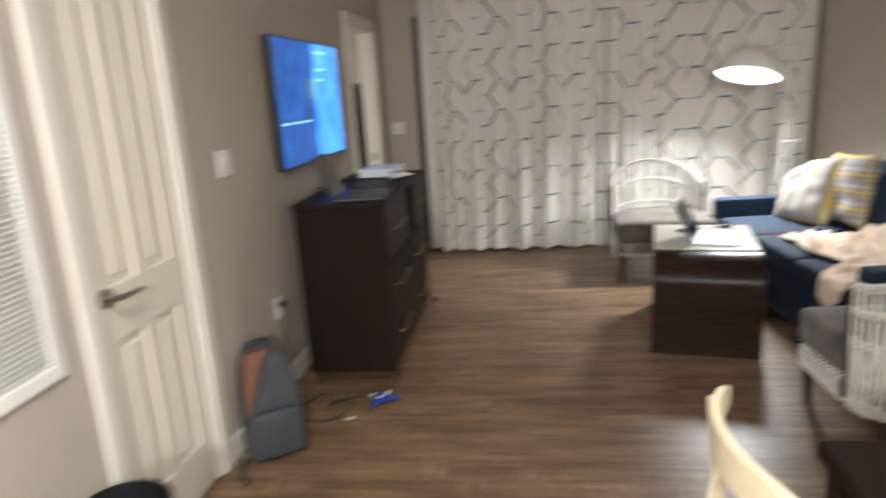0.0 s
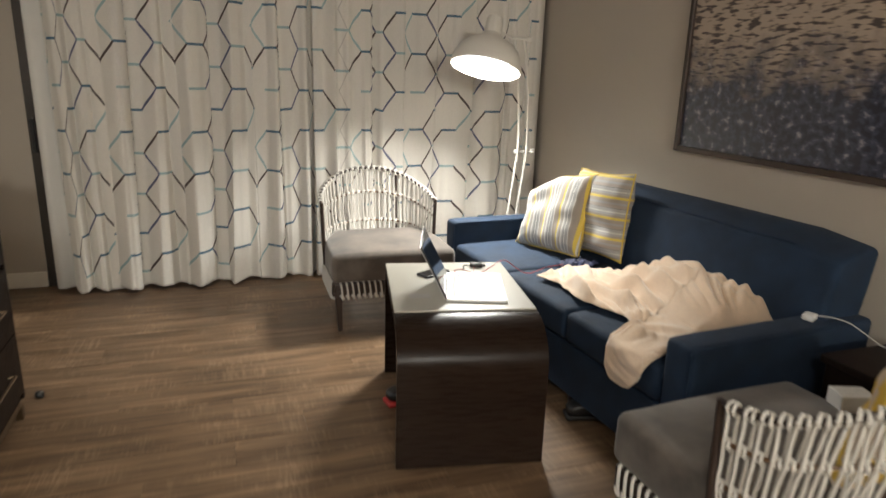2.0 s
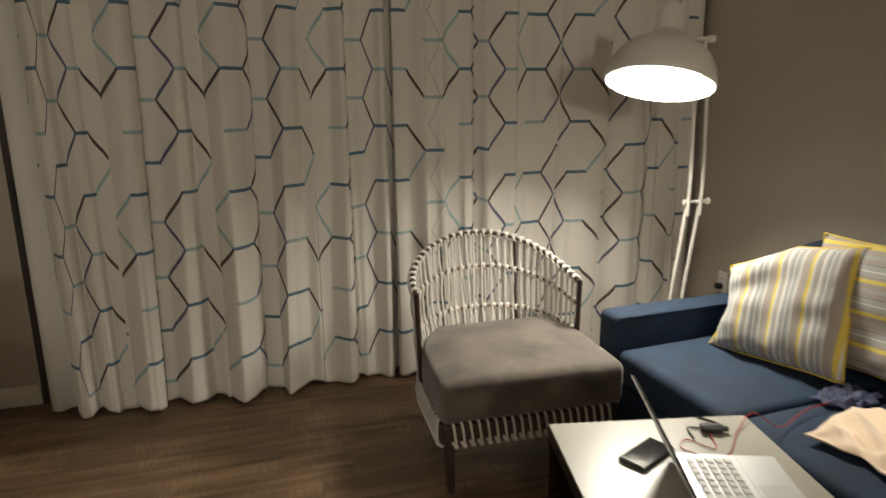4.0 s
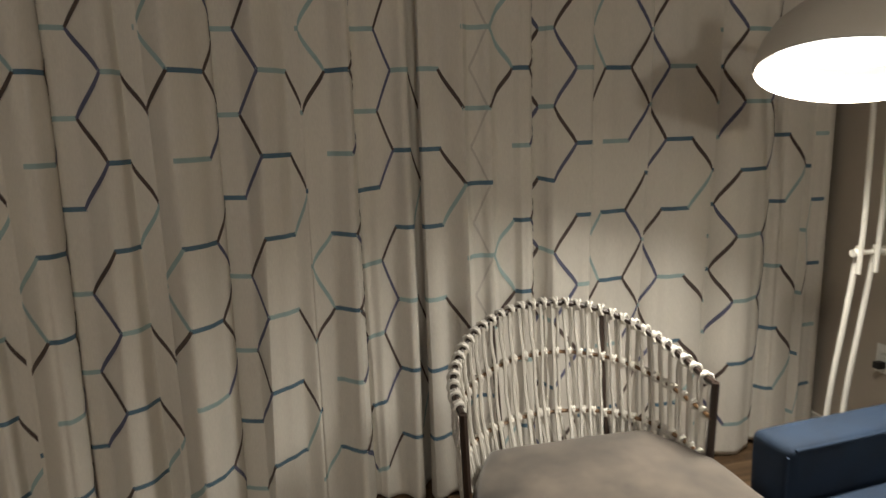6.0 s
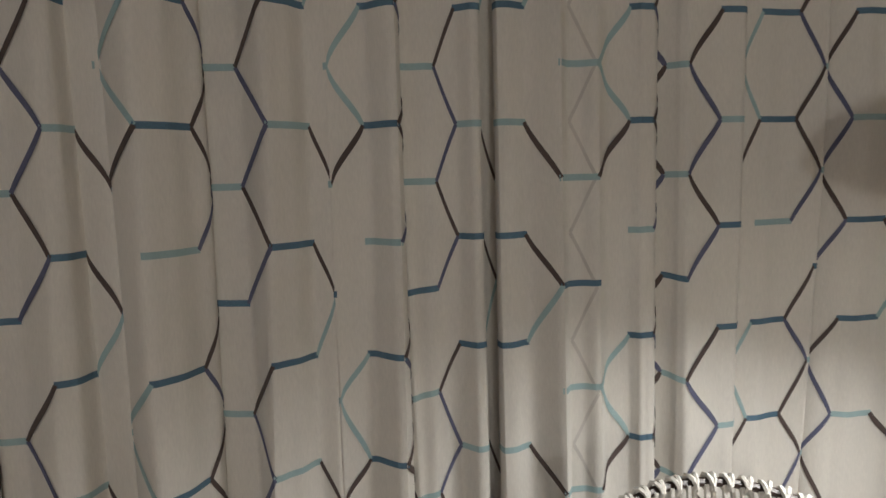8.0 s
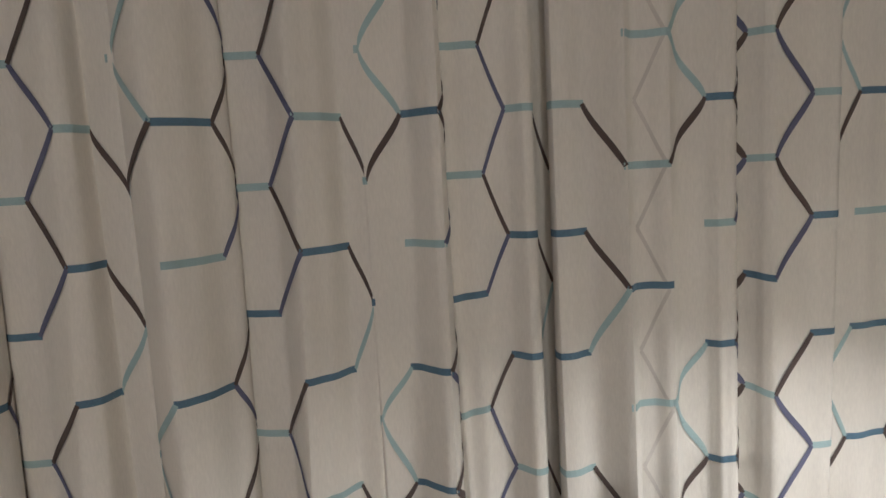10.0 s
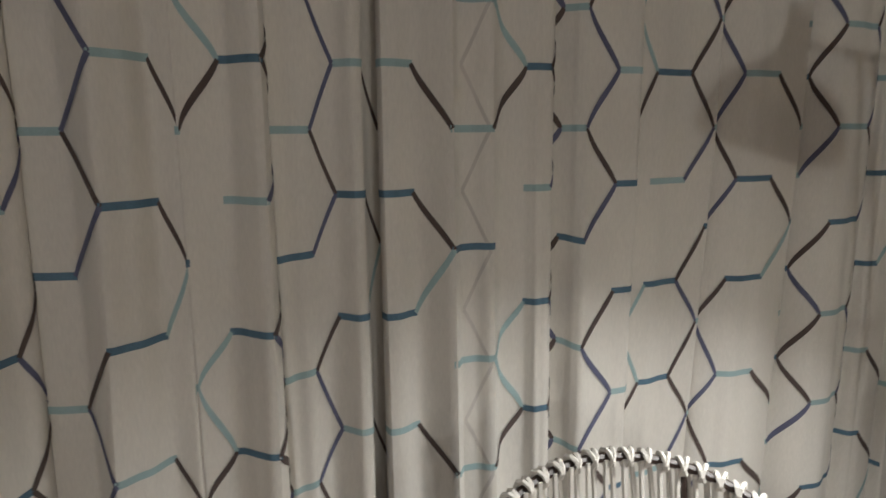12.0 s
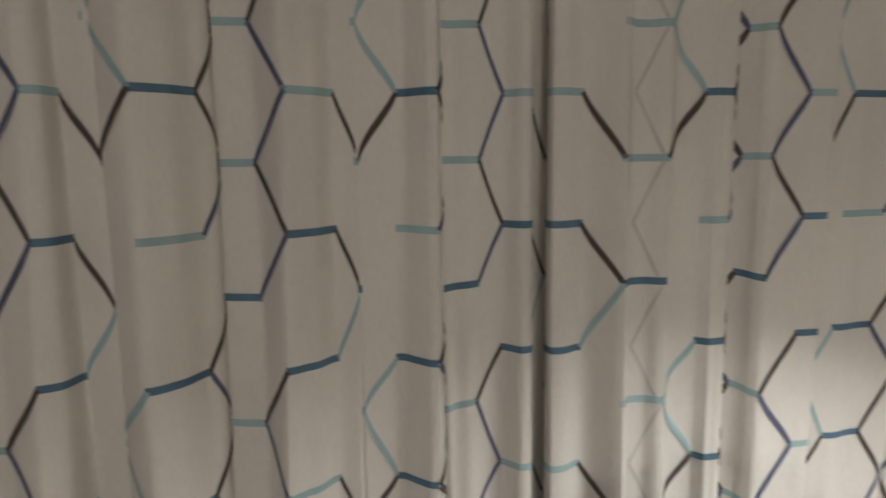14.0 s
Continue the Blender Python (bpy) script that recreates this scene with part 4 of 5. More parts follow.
def sofa():
    s = thing("sofa", pose(2.50, 4.455, 0, 0, 0, 3.6), "navy blue twill sofa with a blanket and cushions on it", "sofa")
    # local: x from -0.46 (front) to 0.44 (back), y from -1.04 (near arm) to 1.04
    part("base", box(-0.445, 0.40, -0.92, 0.92, 0.07, 0.31, 0.012, 2), M_SOFA, s)
    for sy in (-1, 1):
        a = rounded_block(0.452, 0.068, 0.065, 0.592, 0.026)
        part("arm", a, M_SOFA, s, "", True, pose(-0.008, sy * 0.985, 0))
        part("arm_seam", tube([(-0.462, sy * 0.985 - 0.062, 0.57), (-0.464, sy * 0.985 - 0.062, 0.10)], 0.004, 6), M_SOFA, s)
        part("arm_seam", tube([(-0.44, sy * 0.985 - 0.064, 0.585), (0.30, sy * 0.985 - 0.064, 0.585)], 0.004, 6), M_SOFA, s)
    for k in range(3):
        y = (k - 1) * 0.607
        cb = rounded_block(0.375, 0.302, 0.315, 0.462, 0.032, crown=0.016)
        part("seat_cushion", cb, M_SOFA, s, "", True, pose(-0.085, y, 0))
    bk = bmesh.new()
    add_box(bk, 0.19, 0.42, -1.0, 1.0, 0.30, 0.885, 0.026, 4)
    bmesh.ops.subdivide_edges(bk, edges=[e for e in bk.edges if e.calc_length() > 0.15], cuts=8, use_grid_fill=True)
    for v in bk.verts:
        v.co.x += 0.16 * (v.co.z - 0.46)
        if v.co.x < 0.34:
            v.co.x -= 0.018 * max(0, 1 - (v.co.y / 0.92) ** 2)
        front = max(0.0, (0.36 - v.co.x + 0.16 * (v.co.z - 0.46)) / 0.17)
        v.co.z -= 0.045 * min(1.0, front) ** 1.6 * max(0.0, (v.co.z - 0.70) / 0.185)
        end = max(0.0, (abs(v.co.y) - 0.70) / 0.30)
        v.co.z -= (0.13 if v.co.y > 0 else 0.035) * end ** 2 * max(0.0, (v.co.z - 0.50) / 0.38)
        v.co += noise.noise_vector(v.co * 5.0) * 0.005
    part("backrest", bk, M_SOFA, s, "", True)
    part("back_piping", tube([(0.262, -0.80 + 1.50 * k / 24, 0.842 + 0.002 * math.sin(k)) for k in range(25)], 0.005, 6), M_SOFA, s, "", True)
    lg = mesh_of("foot", lathe([(0.0, 0.0), (0.018, 0.0), (0.024, 0.075), (0.0, 0.075)], 12), M_LEGWOOD, True)
    for x, y in ((-0.38, -0.90), (-0.38, 0.90), (0.34, -0.90), (0.34, 0.90), (-0.38, -0.30)):
        o = new("foot", lg)
        o.parent = s
        o.matrix_basis = pose(x, y, 0)
    return s


sofa()


def pillow(name, m, w, material, label, thick=0.075, seed=0, piping=None, slump=0.0):
    """A filled cushion: puffed in the middle, pointed corners, creases along the seams."""
    p = thing(name, m, label, "cushion", "cushions on the seats")
    bm = bmesh.new()
    n = 22
    off = Vector((seed * 3.1, seed * 1.7, 0))

    def slumped(a, b):
        k = slump * max(0.0, -a)
        return Vector(((0.05 if b < 0 else -0.02) * b * k, (-0.050 - 0.070 * b) * k, 0))

    for side in (1, -1):
        g = []
        for i in range(n + 1):
            row = []
            for j in range(n + 1):
                a, b = -1 + 2 * i / n, -1 + 2 * j / n
                pinch = 1 - 0.075 * (1 - a * a) * (b * b) ** 2, 1 - 0.075 * (1 - b * b) * (a * a) ** 2
                h = ((1 - a ** 4) * (1 - b ** 4)) ** 0.55
                q = Vector((a * w / 2 * pinch[1], b * w / 2 * pinch[0], side * thick * h))
                edge = max(abs(a), abs(b))
                q.z += side * 0.020 * noise.noise(q * 9 + off) * min(1, (1 - edge) * 6) + side * 0.006 * math.sin((a if abs(b) > abs(a) else b) * 14 + seed) * edge ** 2 * (1 - edge) * 4
                q += slumped(a, b)
                row.append(bm.verts.new(q))
            g.append(row)
        for a, b in zip(g, g[1:]):
            for j in range(n):
                bm.faces.new((a[j], a[j + 1], b[j + 1], b[j]))
    bmesh.ops.remove_doubles(bm, verts=bm.verts, dist=0.0004)
    part("cover", bm, material, p, "", True)
    if piping:
        pts = []
        for sx, sy, ex, ey in ((-1, -1, 1, -1), (1, -1, 1, 1), (1, 1, -1, 1), (-1, 1, -1, -1)):
            for k in range(12):
                t = k / 12
                a, b = sx + (ex - sx) * t, sy + (ey - sy) * t
                pts.append(Vector((a * w / 2 * (1 - 0.075 * (1 - b * b) * (a * a) ** 2), b * w / 2 * (1 - 0.075 * (1 - a * a) * (b * b) ** 2), 0)) + slumped(a, b))
        part("piping", tube(pts + pts[:1], 0.0042, 6), piping, p, "yellow piping", True)
    return p


def plane_pose(o, ax, ay):
    """A pose with its origin, its x axis along ax and its y axis near ay."""
    x = Vector(ax).normalized()
    z = x.cross(Vector(ay)).normalized()
    y = z.cross(x)
    return Matrix.Translation(o) @ Matrix(((x.x, y.x, z.x, 0), (x.y, y.y, z.y, 0), (x.z, y.z, z.z, 0), (0, 0, 0, 1)))


pillow("throw_pillow", plane_pose((2.50, 5.03, 0.695), (0.15, -0.50, 0.055), (0.15, 0.06, 0.46)), 0.475, M_STRIPE_A, "yellow and grey striped cushion leaning on the sofa arm", 0.085, 1, M_PIPING, 1.0)
pillow("throw_pillow", plane_pose((2.640, 4.80, 0.735), (0.035, -0.46, 0.03), (0.065, 0.02, 0.48)), 0.47, M_STRIPE_B, "yellow and grey striped cushion against the sofa back", 0.075, 2, M_PIPING)
pillow("throw_pillow", plane_pose((2.27, 2.755, 0.705), (0.46, 0.05, 0.05), (0.06, -0.12, 0.44)), 0.47, M_HEX, "cream cushion with a yellow honeycomb print in the cord chair", 0.06, 3)


def blanket():
    """Crumpled throw: heaped on the seat, one end hanging over the sofa's front."""
    bm = bmesh.new()
    nx, ny = 130, 190
    grid = {}
    for i in range(nx + 1):
        for j in range(ny + 1):
            b = j / ny                          # b: 0 near end, 1 far end
            # outline: the far part tapers, only the near part reaches over the front
            lobe = 0.70 + 0.32 * max(0.0, 1 - ((b - 0.125) / 0.125) ** 4)
            rest = 0.63 + 0.022 * math.sin(b * 13) + 0.05 * b + 0.018 * noise.noise(Vector((b * 16, 2, 0)))
            f_ = min(1.0, max(0.0, (b - 0.235) / 0.03))
            reach = lobe * (1 - f_) + rest * f_
            start = 0.04 + 0.02 * math.sin(b * 13) + max(0, b - 0.55) * 0.75 + 0.02 * noise.noise(Vector((b * 14, 7, 0)))
            a = start + (reach - start) * i / nx            # a: 0 back of the seat, 1 hanging end
            y = 3.62 + 0.965 * b + 0.05 * math.sin(a * 6) + 0.03 * noise.noise(Vector((a * 7, 4, 0))) * (b > 0.6) * (b - 0.6) / 0.4
            hang = max(0.0, a - 0.70) / 0.30
            front = 2.175 - 0.062 * (y - 3.6)
            xb = 2.80 - 0.05 * (y - 3.6)
            heap = 0.125 * math.exp(-((a - 0.20) / 0.22) ** 2) * math.exp(-((b - 0.40) / 0.30) ** 2) + 0.070 * math.exp(-((a - 0.22) / 0.26) ** 2) * math.exp(-((b - 0.13) / 0.20) ** 2)
            # folds that gather towards a knot near the sofa's arm, with pinched creases between them
            cx, cy = (a - 0.47) * 0.88, (b - 0.20) * 0.97
            ang, rad = math.atan2(cx, cy), math.hypot(cx, cy)
            wx = noise.noise(Vector((a * 2.2, b * 2.6, 7)))
            wy = noise.noise(Vector((a * 2.2 + 5, b * 2.6, 3)))
            p1 = math.pi * (cx * 6.5 + cy * 1.6 + 1.1 * wx + 0.25 * ang)
            p2 = math.pi * (cx * 11.0 - cy * 2.6 + 1.6 * wy + 0.3 * ang + 0.4)
            p3 = math.pi * (cx * 20.0 + cy * 9.0 + 2.2 * wx - 1.8 * wy)
            g1 = 0.4 + 0.6 * min(1.0, max(0.0, 0.5 + 1.4 * noise.noise(Vector((a * 3, b * 3.2, 8)))))
            g2 = min(1.0, max(0.15, 0.5 + 1.6 * noise.noise(Vector((a * 4 + 9, b * 4, 3)))))
            g3 = min(1.0, max(0.1, 0.45 + 1.9 * noise.noise(Vector((a * 3.3 + 2, b * 3.7, 6)))))
            near_ = min(1.0, rad / 0.22)
            wr = 0.056 * g1 * near_ * (0.5 + 0.5 * math.cos(2 * p1)) ** 1.5 + 0.037 * g2 * near_ * (0.5 + 0.5 * math.cos(2 * p2)) ** 1.4
            wr += 0.021 * g3 * (0.5 + 0.5 * math.cos(2 * p3)) ** 1.3 - 0.004
            wr *= 1 - 0.55 * min(1.0, max(0.0, (b - 0.72) / 0.25))
            # the cloth comes down to the seat at its edges
            rim_ = min((a - start) / 0.06, (reach - a) / 0.05 if reach < 0.72 else 1.0, b / 0.04, (1 - b) / 0.05, 1.0)
            rim_ = 1 - (1 - max(0.0, rim_)) ** 2
            heap, wr = heap * (0.25 + 0.75 * rim_), wr * rim_ + 0.004 * (1 - rim_)
            if hang <= 0:
                p = Vector((xb + (front - xb) * a / 0.70, y, 0.486 + heap + max(-0.012, wr * (0.35 + 0.65 * min(1.0, max(0.0, (b - 0.06) / 0.2, (0.5 - a) / 0.25))))))
            else:
                drop = 0.155 * hang
                p = Vector((front - 0.065 - 0.035 * math.sin(min(1, hang * 3) * math.pi / 2) - 0.14 * max(0.0, wr), y - 0.02 * hang, 0.478 - max(0, drop - 0.02) - 0.02 * (1 - math.exp(-hang * 6))))
            grid[i, j] = bm.verts.new(p)
    for (i, j), v in list(grid.items()):
        q = [grid.get(k) for k in ((i, j), (i + 1, j), (i + 1, j + 1), (i, j + 1))]
        if all(q):
            bm.faces.new(q)
    bmesh.ops.delete(bm, geom=[v for v in bm.verts if not v.link_faces], context="VERTS")
    for _ in range(1):
        bmesh.ops.smooth_vert(bm, verts=bm.verts, factor=0.5, use_axis_x=True, use_axis_y=True, use_axis_z=True)
    o = part("blanket", bm, M_BLANKET, None, "", True)
    so = o.modifiers.new("thickness", "SOLIDIFY")
    so.thickness, so.offset = 0.007, 1.0
    return tagged(o, "crumpled peach fleece blanket thrown over the sofa seat", "blanket")


blanket()


def floor_lamp():
    """Two-bar standing lamp with a joint and a large dome shade."""
    f = thing("floor_lamp", pose(0, 0, 0), "white metal floor lamp with a large dome shade, lit", "floor lamp")
    bx, by = 2.555, 5.79
    part("base", lathe([(0.0, 0.0), (0.155, 0.0), (0.160, 0.006), (0.158, 0.020), (0.145, 0.026), (0.0, 0.028)], 40), M_LAMPW, f, "", True, pose(bx, by, 0))
    for k, dx in enumerate((-0.033, 0.033)):
        part("lower_bar", tube(curve_pts([(bx + dx, by, 0.026), (bx + 0.01 + dx, by - 0.01, 0.45), (bx + 0.035 + dx, by - 0.02, 0.74), (bx + 0.055 + dx, by - 0.03, 0.985)]), 0.0095, 10), M_LAMPW, f, "", True)
        part("upper_bar", tube(curve_pts([(bx + 0.045 + dx, by - 0.045, 0.90), (bx + 0.04 + dx, by - 0.055, 1.12), (bx + 0.005 + dx, by - 0.08, 1.45), (bx - 0.05 + dx, by - 0.11, 1.69)]), 0.0085, 10), M_LAMPW, f, "", True)
    part("joint", tube([(bx + 0.01, by - 0.035, 0.965), (bx + 0.125, by - 0.035, 0.965)], 0.008, 10), M_LAMPW, f, "", True)
    part("joint_knob", tube([(bx + 0.115, by - 0.035, 0.965), (bx + 0.130, by - 0.035, 0.965)], 0.016, 14), M_LAMPW, f, "", True)
    part("joint_knob", tube([(bx - 0.005, by - 0.035, 0.965), (bx + 0.010, by - 0.035, 0.965)], 0.013, 14), M_LAMPW, f, "", True)
    part("head_joint", tube([(bx - 0.12, by - 0.115, 1.69), (bx + 0.01, by - 0.115, 1.69)], 0.009, 10), M_LAMPW, f, "", True)
    part("head_knob", tube([(bx - 0.005, by - 0.115, 1.69), (bx + 0.025, by - 0.115, 1.69)], 0.016, 14), M_LAMPW, f, "", True)
    part("head_arm", tube([(bx - 0.10, by - 0.115, 1.69), (bx - 0.20, by - 0.16, 1.715), (bx - 0.315, by - 0.235, 1.745)], 0.008, 10), M_LAMPW, f, "", True)
    axis = SHADE_AXIS.to_track_quat("Z", "Y").to_matrix().to_4x4()
    sm = Matrix.Translation(SHADE_C) @ axis
    prof = [(0.213, 0.0), (0.216, 0.006), (0.212, 0.03), (0.202, 0.070), (0.180, 0.112), (0.146, 0.147), (0.104, 0.170), (0.076, 0.184), (0.066, 0.200),
            (0.054, 0.212), (0.050, 0.295), (0.044, 0.312), (0.0, 0.316)]
    wall = [(max(0.0, r - 0.0035), h - 0.0035) for r, h in prof[::-1]]
    sh = part("shade", lathe(prof + wall[1:] , 56), M_LAMPW, f, "white enamelled dome shade", True, sm)
    part("diffuser", lathe([(0.0, 0.090), (0.180, 0.090), (0.188, 0.086)], 48), M_BULB, sh, "glowing white diffuser", True)
    return f


floor_lamp()


def painting():
    p = thing("framed_painting", pose(XR, 4.075, 1.66), "large abstract canvas, tan over blue-black, in a dark frame", "painting")
    w, h = 0.62, 0.565
    part("canvas", box(-0.022, -0.004, -w + 0.02, w - 0.02, -h + 0.02, h - 0.02), M_CANVAS, p, "tan and blue-black brush strokes under gloss varnish")
    for a, b, c, d in ((-w, -w + 0.028, -h, h), (w - 0.028, w, -h, h)):
        part("frame_side", box(-0.040, -0.001, a, b, c, d, 0.004), M_FRAMEWOOD, p)
    for c, d in ((-h, -h + 0.028), (h - 0.028, h)):
        part("frame_side", box(-0.0395, -0.001, -w + 0.0285, w - 0.0285, c, d, 0.004), M_FRAMEWOOD, p)
    return p


painting()


def dresser():
    d = thing("dresser", pose(0, 0, 0), "dark espresso wood dresser with brass handles and base", "dresser")
    x0, x1, y0, y1, z0, z1 = -0.645, -0.185, 3.42, 4.68, 0.085, 1.0
    part("top", box(x0 - 0.005, x1 + 0.015, y0 - 0.005, y1 + 0.005, z1 - 0.028, z1, 0.004), M_DARKWOOD, d)
    for a, b in ((y0, y0 + 0.024), (y1 - 0.024, y1)):
        part("side_panel", box(x0, x1 + 0.010, a, b, z0, z1 - 0.029, 0.003), M_DARKWOOD, d)
    part("bottom_panel", box(x0 + 0.002, x1, y0 + 0.025, y1 - 0.025, z0, z0 + 0.025), M_DARKWOOD, d)
    part("back_panel", box(x0, x0 + 0.010, y0 + 0.025, y1 - 0.025, z0 + 0.026, z1 - 0.03), M_DARKWOOD, d)
    part("divider", box(x0 + 0.011, x1 - 0.002, 4.052, 4.068, z0 + 0.026, 0.655), M_DARKWOOD, d)
    for y in (4.052, 4.262):
        part("divider", box(x0 + 0.011, x1 - 0.002, y, y + 0.014, 0.673, z1 - 0.03), M_DARKWOOD, d)
    part("shelf", box(x0 + 0.011, x1 - 0.002, y0 + 0.025, y1 - 0.025, 0.656, 0.672), M_DARKWOOD, d)

    def drawer(a, b, c, e):
        dr = part("drawer", box(-0.40, x1 + 0.012, a, b, c, e, 0.003), M_DARKWOOD, d)
        # chevron grooves in the veneer, meeting at the drawer's middle
        ym_, step = (a + b) / 2, 0.078
        k = -4
        while k * step < e - c:
            for sg in (-1, 1):
                half = (b - a) / 2 - 0.008
                z0_, z1_ = c + k * step, c + k * step + half * 0.9
                f0, f1 = max(0.0, (c + 0.008 - z0_) / (z1_ - z0_)), min(1.0, (e - 0.008 - z0_) / (z1_ - z0_))
                if f1 - f0 > 0.05:
                    part("groove", tube([(x1 + 0.0118, ym_ + sg * half * f, z0_ + (z1_ - z0_) * f) for f in (f0, f1)], 0.0014, 4), M_BLACK, dr, "fine dark chevron groove")
            k += 1
        zc, yc = c + (e - c) * 0.52, (a + b) / 2
        hl = min(0.15, (b - a) * 0.30)
        part("handle", tube([(x1 + 0.012, yc - hl, zc), (x1 + 0.036, yc - hl, zc), (x1 + 0.036, yc + hl, zc), (x1 + 0.012, yc + hl, zc)], 0.0055, 8), M_BRASS, dr, "slim brass bar handle")

    for a, b in ((y0 + 0.027, 4.048), (4.280, y1 - 0.027)):
        drawer(a, b, 0.677, z1 - 0.033)
    for c, e in ((0.382, 0.652), (z0 + 0.03, 0.377)):
        for a, b in ((y0 + 0.027, 4.048), (4.072, y1 - 0.027)):
            drawer(a, b, c, e)
    for y in (y0 + 0.02, y1 - 0.045):
        part("base_bar", box(x0 + 0.02, x1 - 0.01, y, y + 0.025, 0.055, 0.083, 0.002), M_BRASS, d, "brass base rail")
    for x in (x0 + 0.02, x1 - 0.02):
        part("base_bar", box(x, x + 0.022, y0 + 0.047, y1 - 0.047, 0.055, 0.083, 0.002), M_BRASS, d)
        for y in (y0 + 0.02, y1 - 0.045):
            part("foot", box(x, x + 0.024, y, y + 0.025, 0.0, 0.0545, 0.002), M_BRASS, d, "brass foot")
    return d


dresser()


def screen_glow(name, low, high, strength, scale):
    """Blue menu picture: a soft lighter field with drifting shapes."""
    m = glow(name, high, strength)
    nt, b, L = nodes_of(m)
    tc = nt.nodes.new("ShaderNodeTexCoord")
    n = nt.nodes.new("ShaderNodeTexNoise")
    n.inputs["Scale"].default_value, n.inputs["Detail"].default_value = scale, 5
    mp = nt.nodes.new("ShaderNodeMapping")
    mp.inputs["Scale"].default_value = (1, 2.2, 0.8)
    L(tc.outputs["Object"], mp.inputs[0])
    L(mp.outputs[0], n.inputs["Vector"])
    r = nt.nodes.new("ShaderNodeValToRGB")
    r.color_ramp.elements[0].position, r.color_ramp.elements[0].color = 0.34, (*low, 1)
    r.color_ramp.elements[1].position, r.color_ramp.elements[1].color = 0.70, (*high, 1)
    L(n.outputs[0], r.inputs[0])
    L(r.outputs[0], b.inputs["Emission Color"])
    return m


M_TVBLUE = screen_glow("blue_screen", (0.010, 0.12, 0.50), (0.16, 0.50, 1.0), 1.0, 7)
M_TVNAVY = screen_glow("navy_screen", (0.002, 0.012, 0.07), (0.020, 0.15, 0.52), 0.85, 9)
M_TVTILE = glow("screen_tile", (0.25, 0.36, 0.05), 0.5)
M_TVTEXT = glow("screen_text", (0.5, 0.75, 1.0), 0.9)


def television():
    t = thing("television", pose(-0.70, 4.11, 1.502, 0, 0, 0), "wall-mounted flat television showing a blue menu", "television")
    w, h = 0.565, 0.343
    part("body", box(-0.045, -0.003, -w, w, -h, h, 0.006), M_BLACK, t)
    part("wall_bracket", box(-0.069, -0.046, -0.2, 0.2, -0.15, 0.15, 0.004), M_BLACK, t)
    part("screen", box(-0.002, 0.0, -w + 0.008, w - 0.008, -h + 0.012, h - 0.008), M_TVNAVY, t, "glowing navy screen")
    part("menu_panel", box(0.0005, 0.0012, 0.03, w - 0.009, -h + 0.013, h - 0.009), M_TVBLUE, t, "pale blue picture panel")
    part("menu_tile", box(0.0013, 0.0018, -0.045, 0.02, 0.02, 0.13), M_TVTILE, t, "small yellow-green tile")
    for z, l in ((0.28, 0.22), (0.18, 0.16), (0.12, 0.12)):
        part("text_bar", box(0.0014, 0.0018, 0.10, 0.10 + l, z, z + 0.012), M_TVTEXT, t)
    for i in range(3):
        part("text_bar", box(0.0012, 0.0016, -0.53 + i * 0.17, -0.43 + i * 0.17, -0.10 - 0.012, -0.10), M_TVTEXT, t)
    return t


television()


def laptop(name, m, lw, ld, ls, angle, body, keys, scr, label):
    """Open laptop: local x along the hinge, y towards the user; the screen leans back by the angle."""
    l = thing(name, m, label, "laptop")
    part("base", box(-lw / 2, lw / 2, 0.0, ld, 0.0, 0.014, 0.004, 2), body, l)
    part("palm_rest", box(-lw / 2 + 0.01, lw / 2 - 0.01, ld * 0.60, ld - 0.008, 0.0142, 0.0148), body, l)
    part("touchpad", box(-0.05, 0.05, ld * 0.64, ld - 0.02, 0.0149, 0.0156, 0.0002, 1), keys, l)
    kb = mesh_of("key", box(-0.0105, 0.0105, -0.0090, 0.0090, 0.014, 0.0165, 0.0015, 1), keys)
    cols = int((lw - 0.04) / 0.025)
    for r in range(5):
        for c in range(cols):
            o = new("key", kb)
            o.parent = l
            o.matrix_basis = pose((c - (cols - 1) / 2) * 0.025, 0.035 + r * 0.0225, 0)
    sc = part("screen", box(-lw / 2, lw / 2, -0.0025, 0.0025, 0.0, ls, 0.001, 1), M_BLACK, l, "black-framed screen", False, pose(0, 0.0, 0.013, angle, 0, 0))
    part("lid", box(-lw / 2 - 0.001, lw / 2 + 0.001, -0.0055, -0.0027, 0.0, ls + 0.001, 0.001, 1), body, sc)
    part("display", box(-lw / 2 + 0.008, lw / 2 - 0.008, 0.0027, 0.0033, 0.012, ls - 0.008), scr, sc, "dark display")
    return l


laptop("laptop", plane_pose((1.549, 4.266, TOP), (-0.121, -0.345, 0), (0.245, -0.09, 0)), 0.365, 0.25, 0.235, 27, M_SILVER, M_KEYS, M_SCREEN, "open silver laptop on the side table")
laptop("laptop", plane_pose((-0.455, 3.625, 1.001), (0.03, -0.34, 0), (0.3, 0.02, 0)), 0.34, 0.27, 0.23, 22, M_DARKGREY, M_BLACK, M_SCREEN, "open dark grey laptop on the dresser")


def game_console():
    g = thing("game_console", pose(-0.40, 4.47, 1.001, 0, 0, -4), "white game console box on the dresser", "game console")
    part("body", box(-0.115, 0.115, -0.145, 0.145, 0.006, 0.060, 0.005, 2), M_PLASTIC_W, g)
    part("base", box(-0.105, 0.105, -0.135, 0.135, 0.0, 0.0055, 0.001), M_BLACK, g)
    part("front_slot", box(0.1152, 0.1162, -0.01, 0.10, 0.040, 0.044), M_BLACK, g)
    return g


game_console()


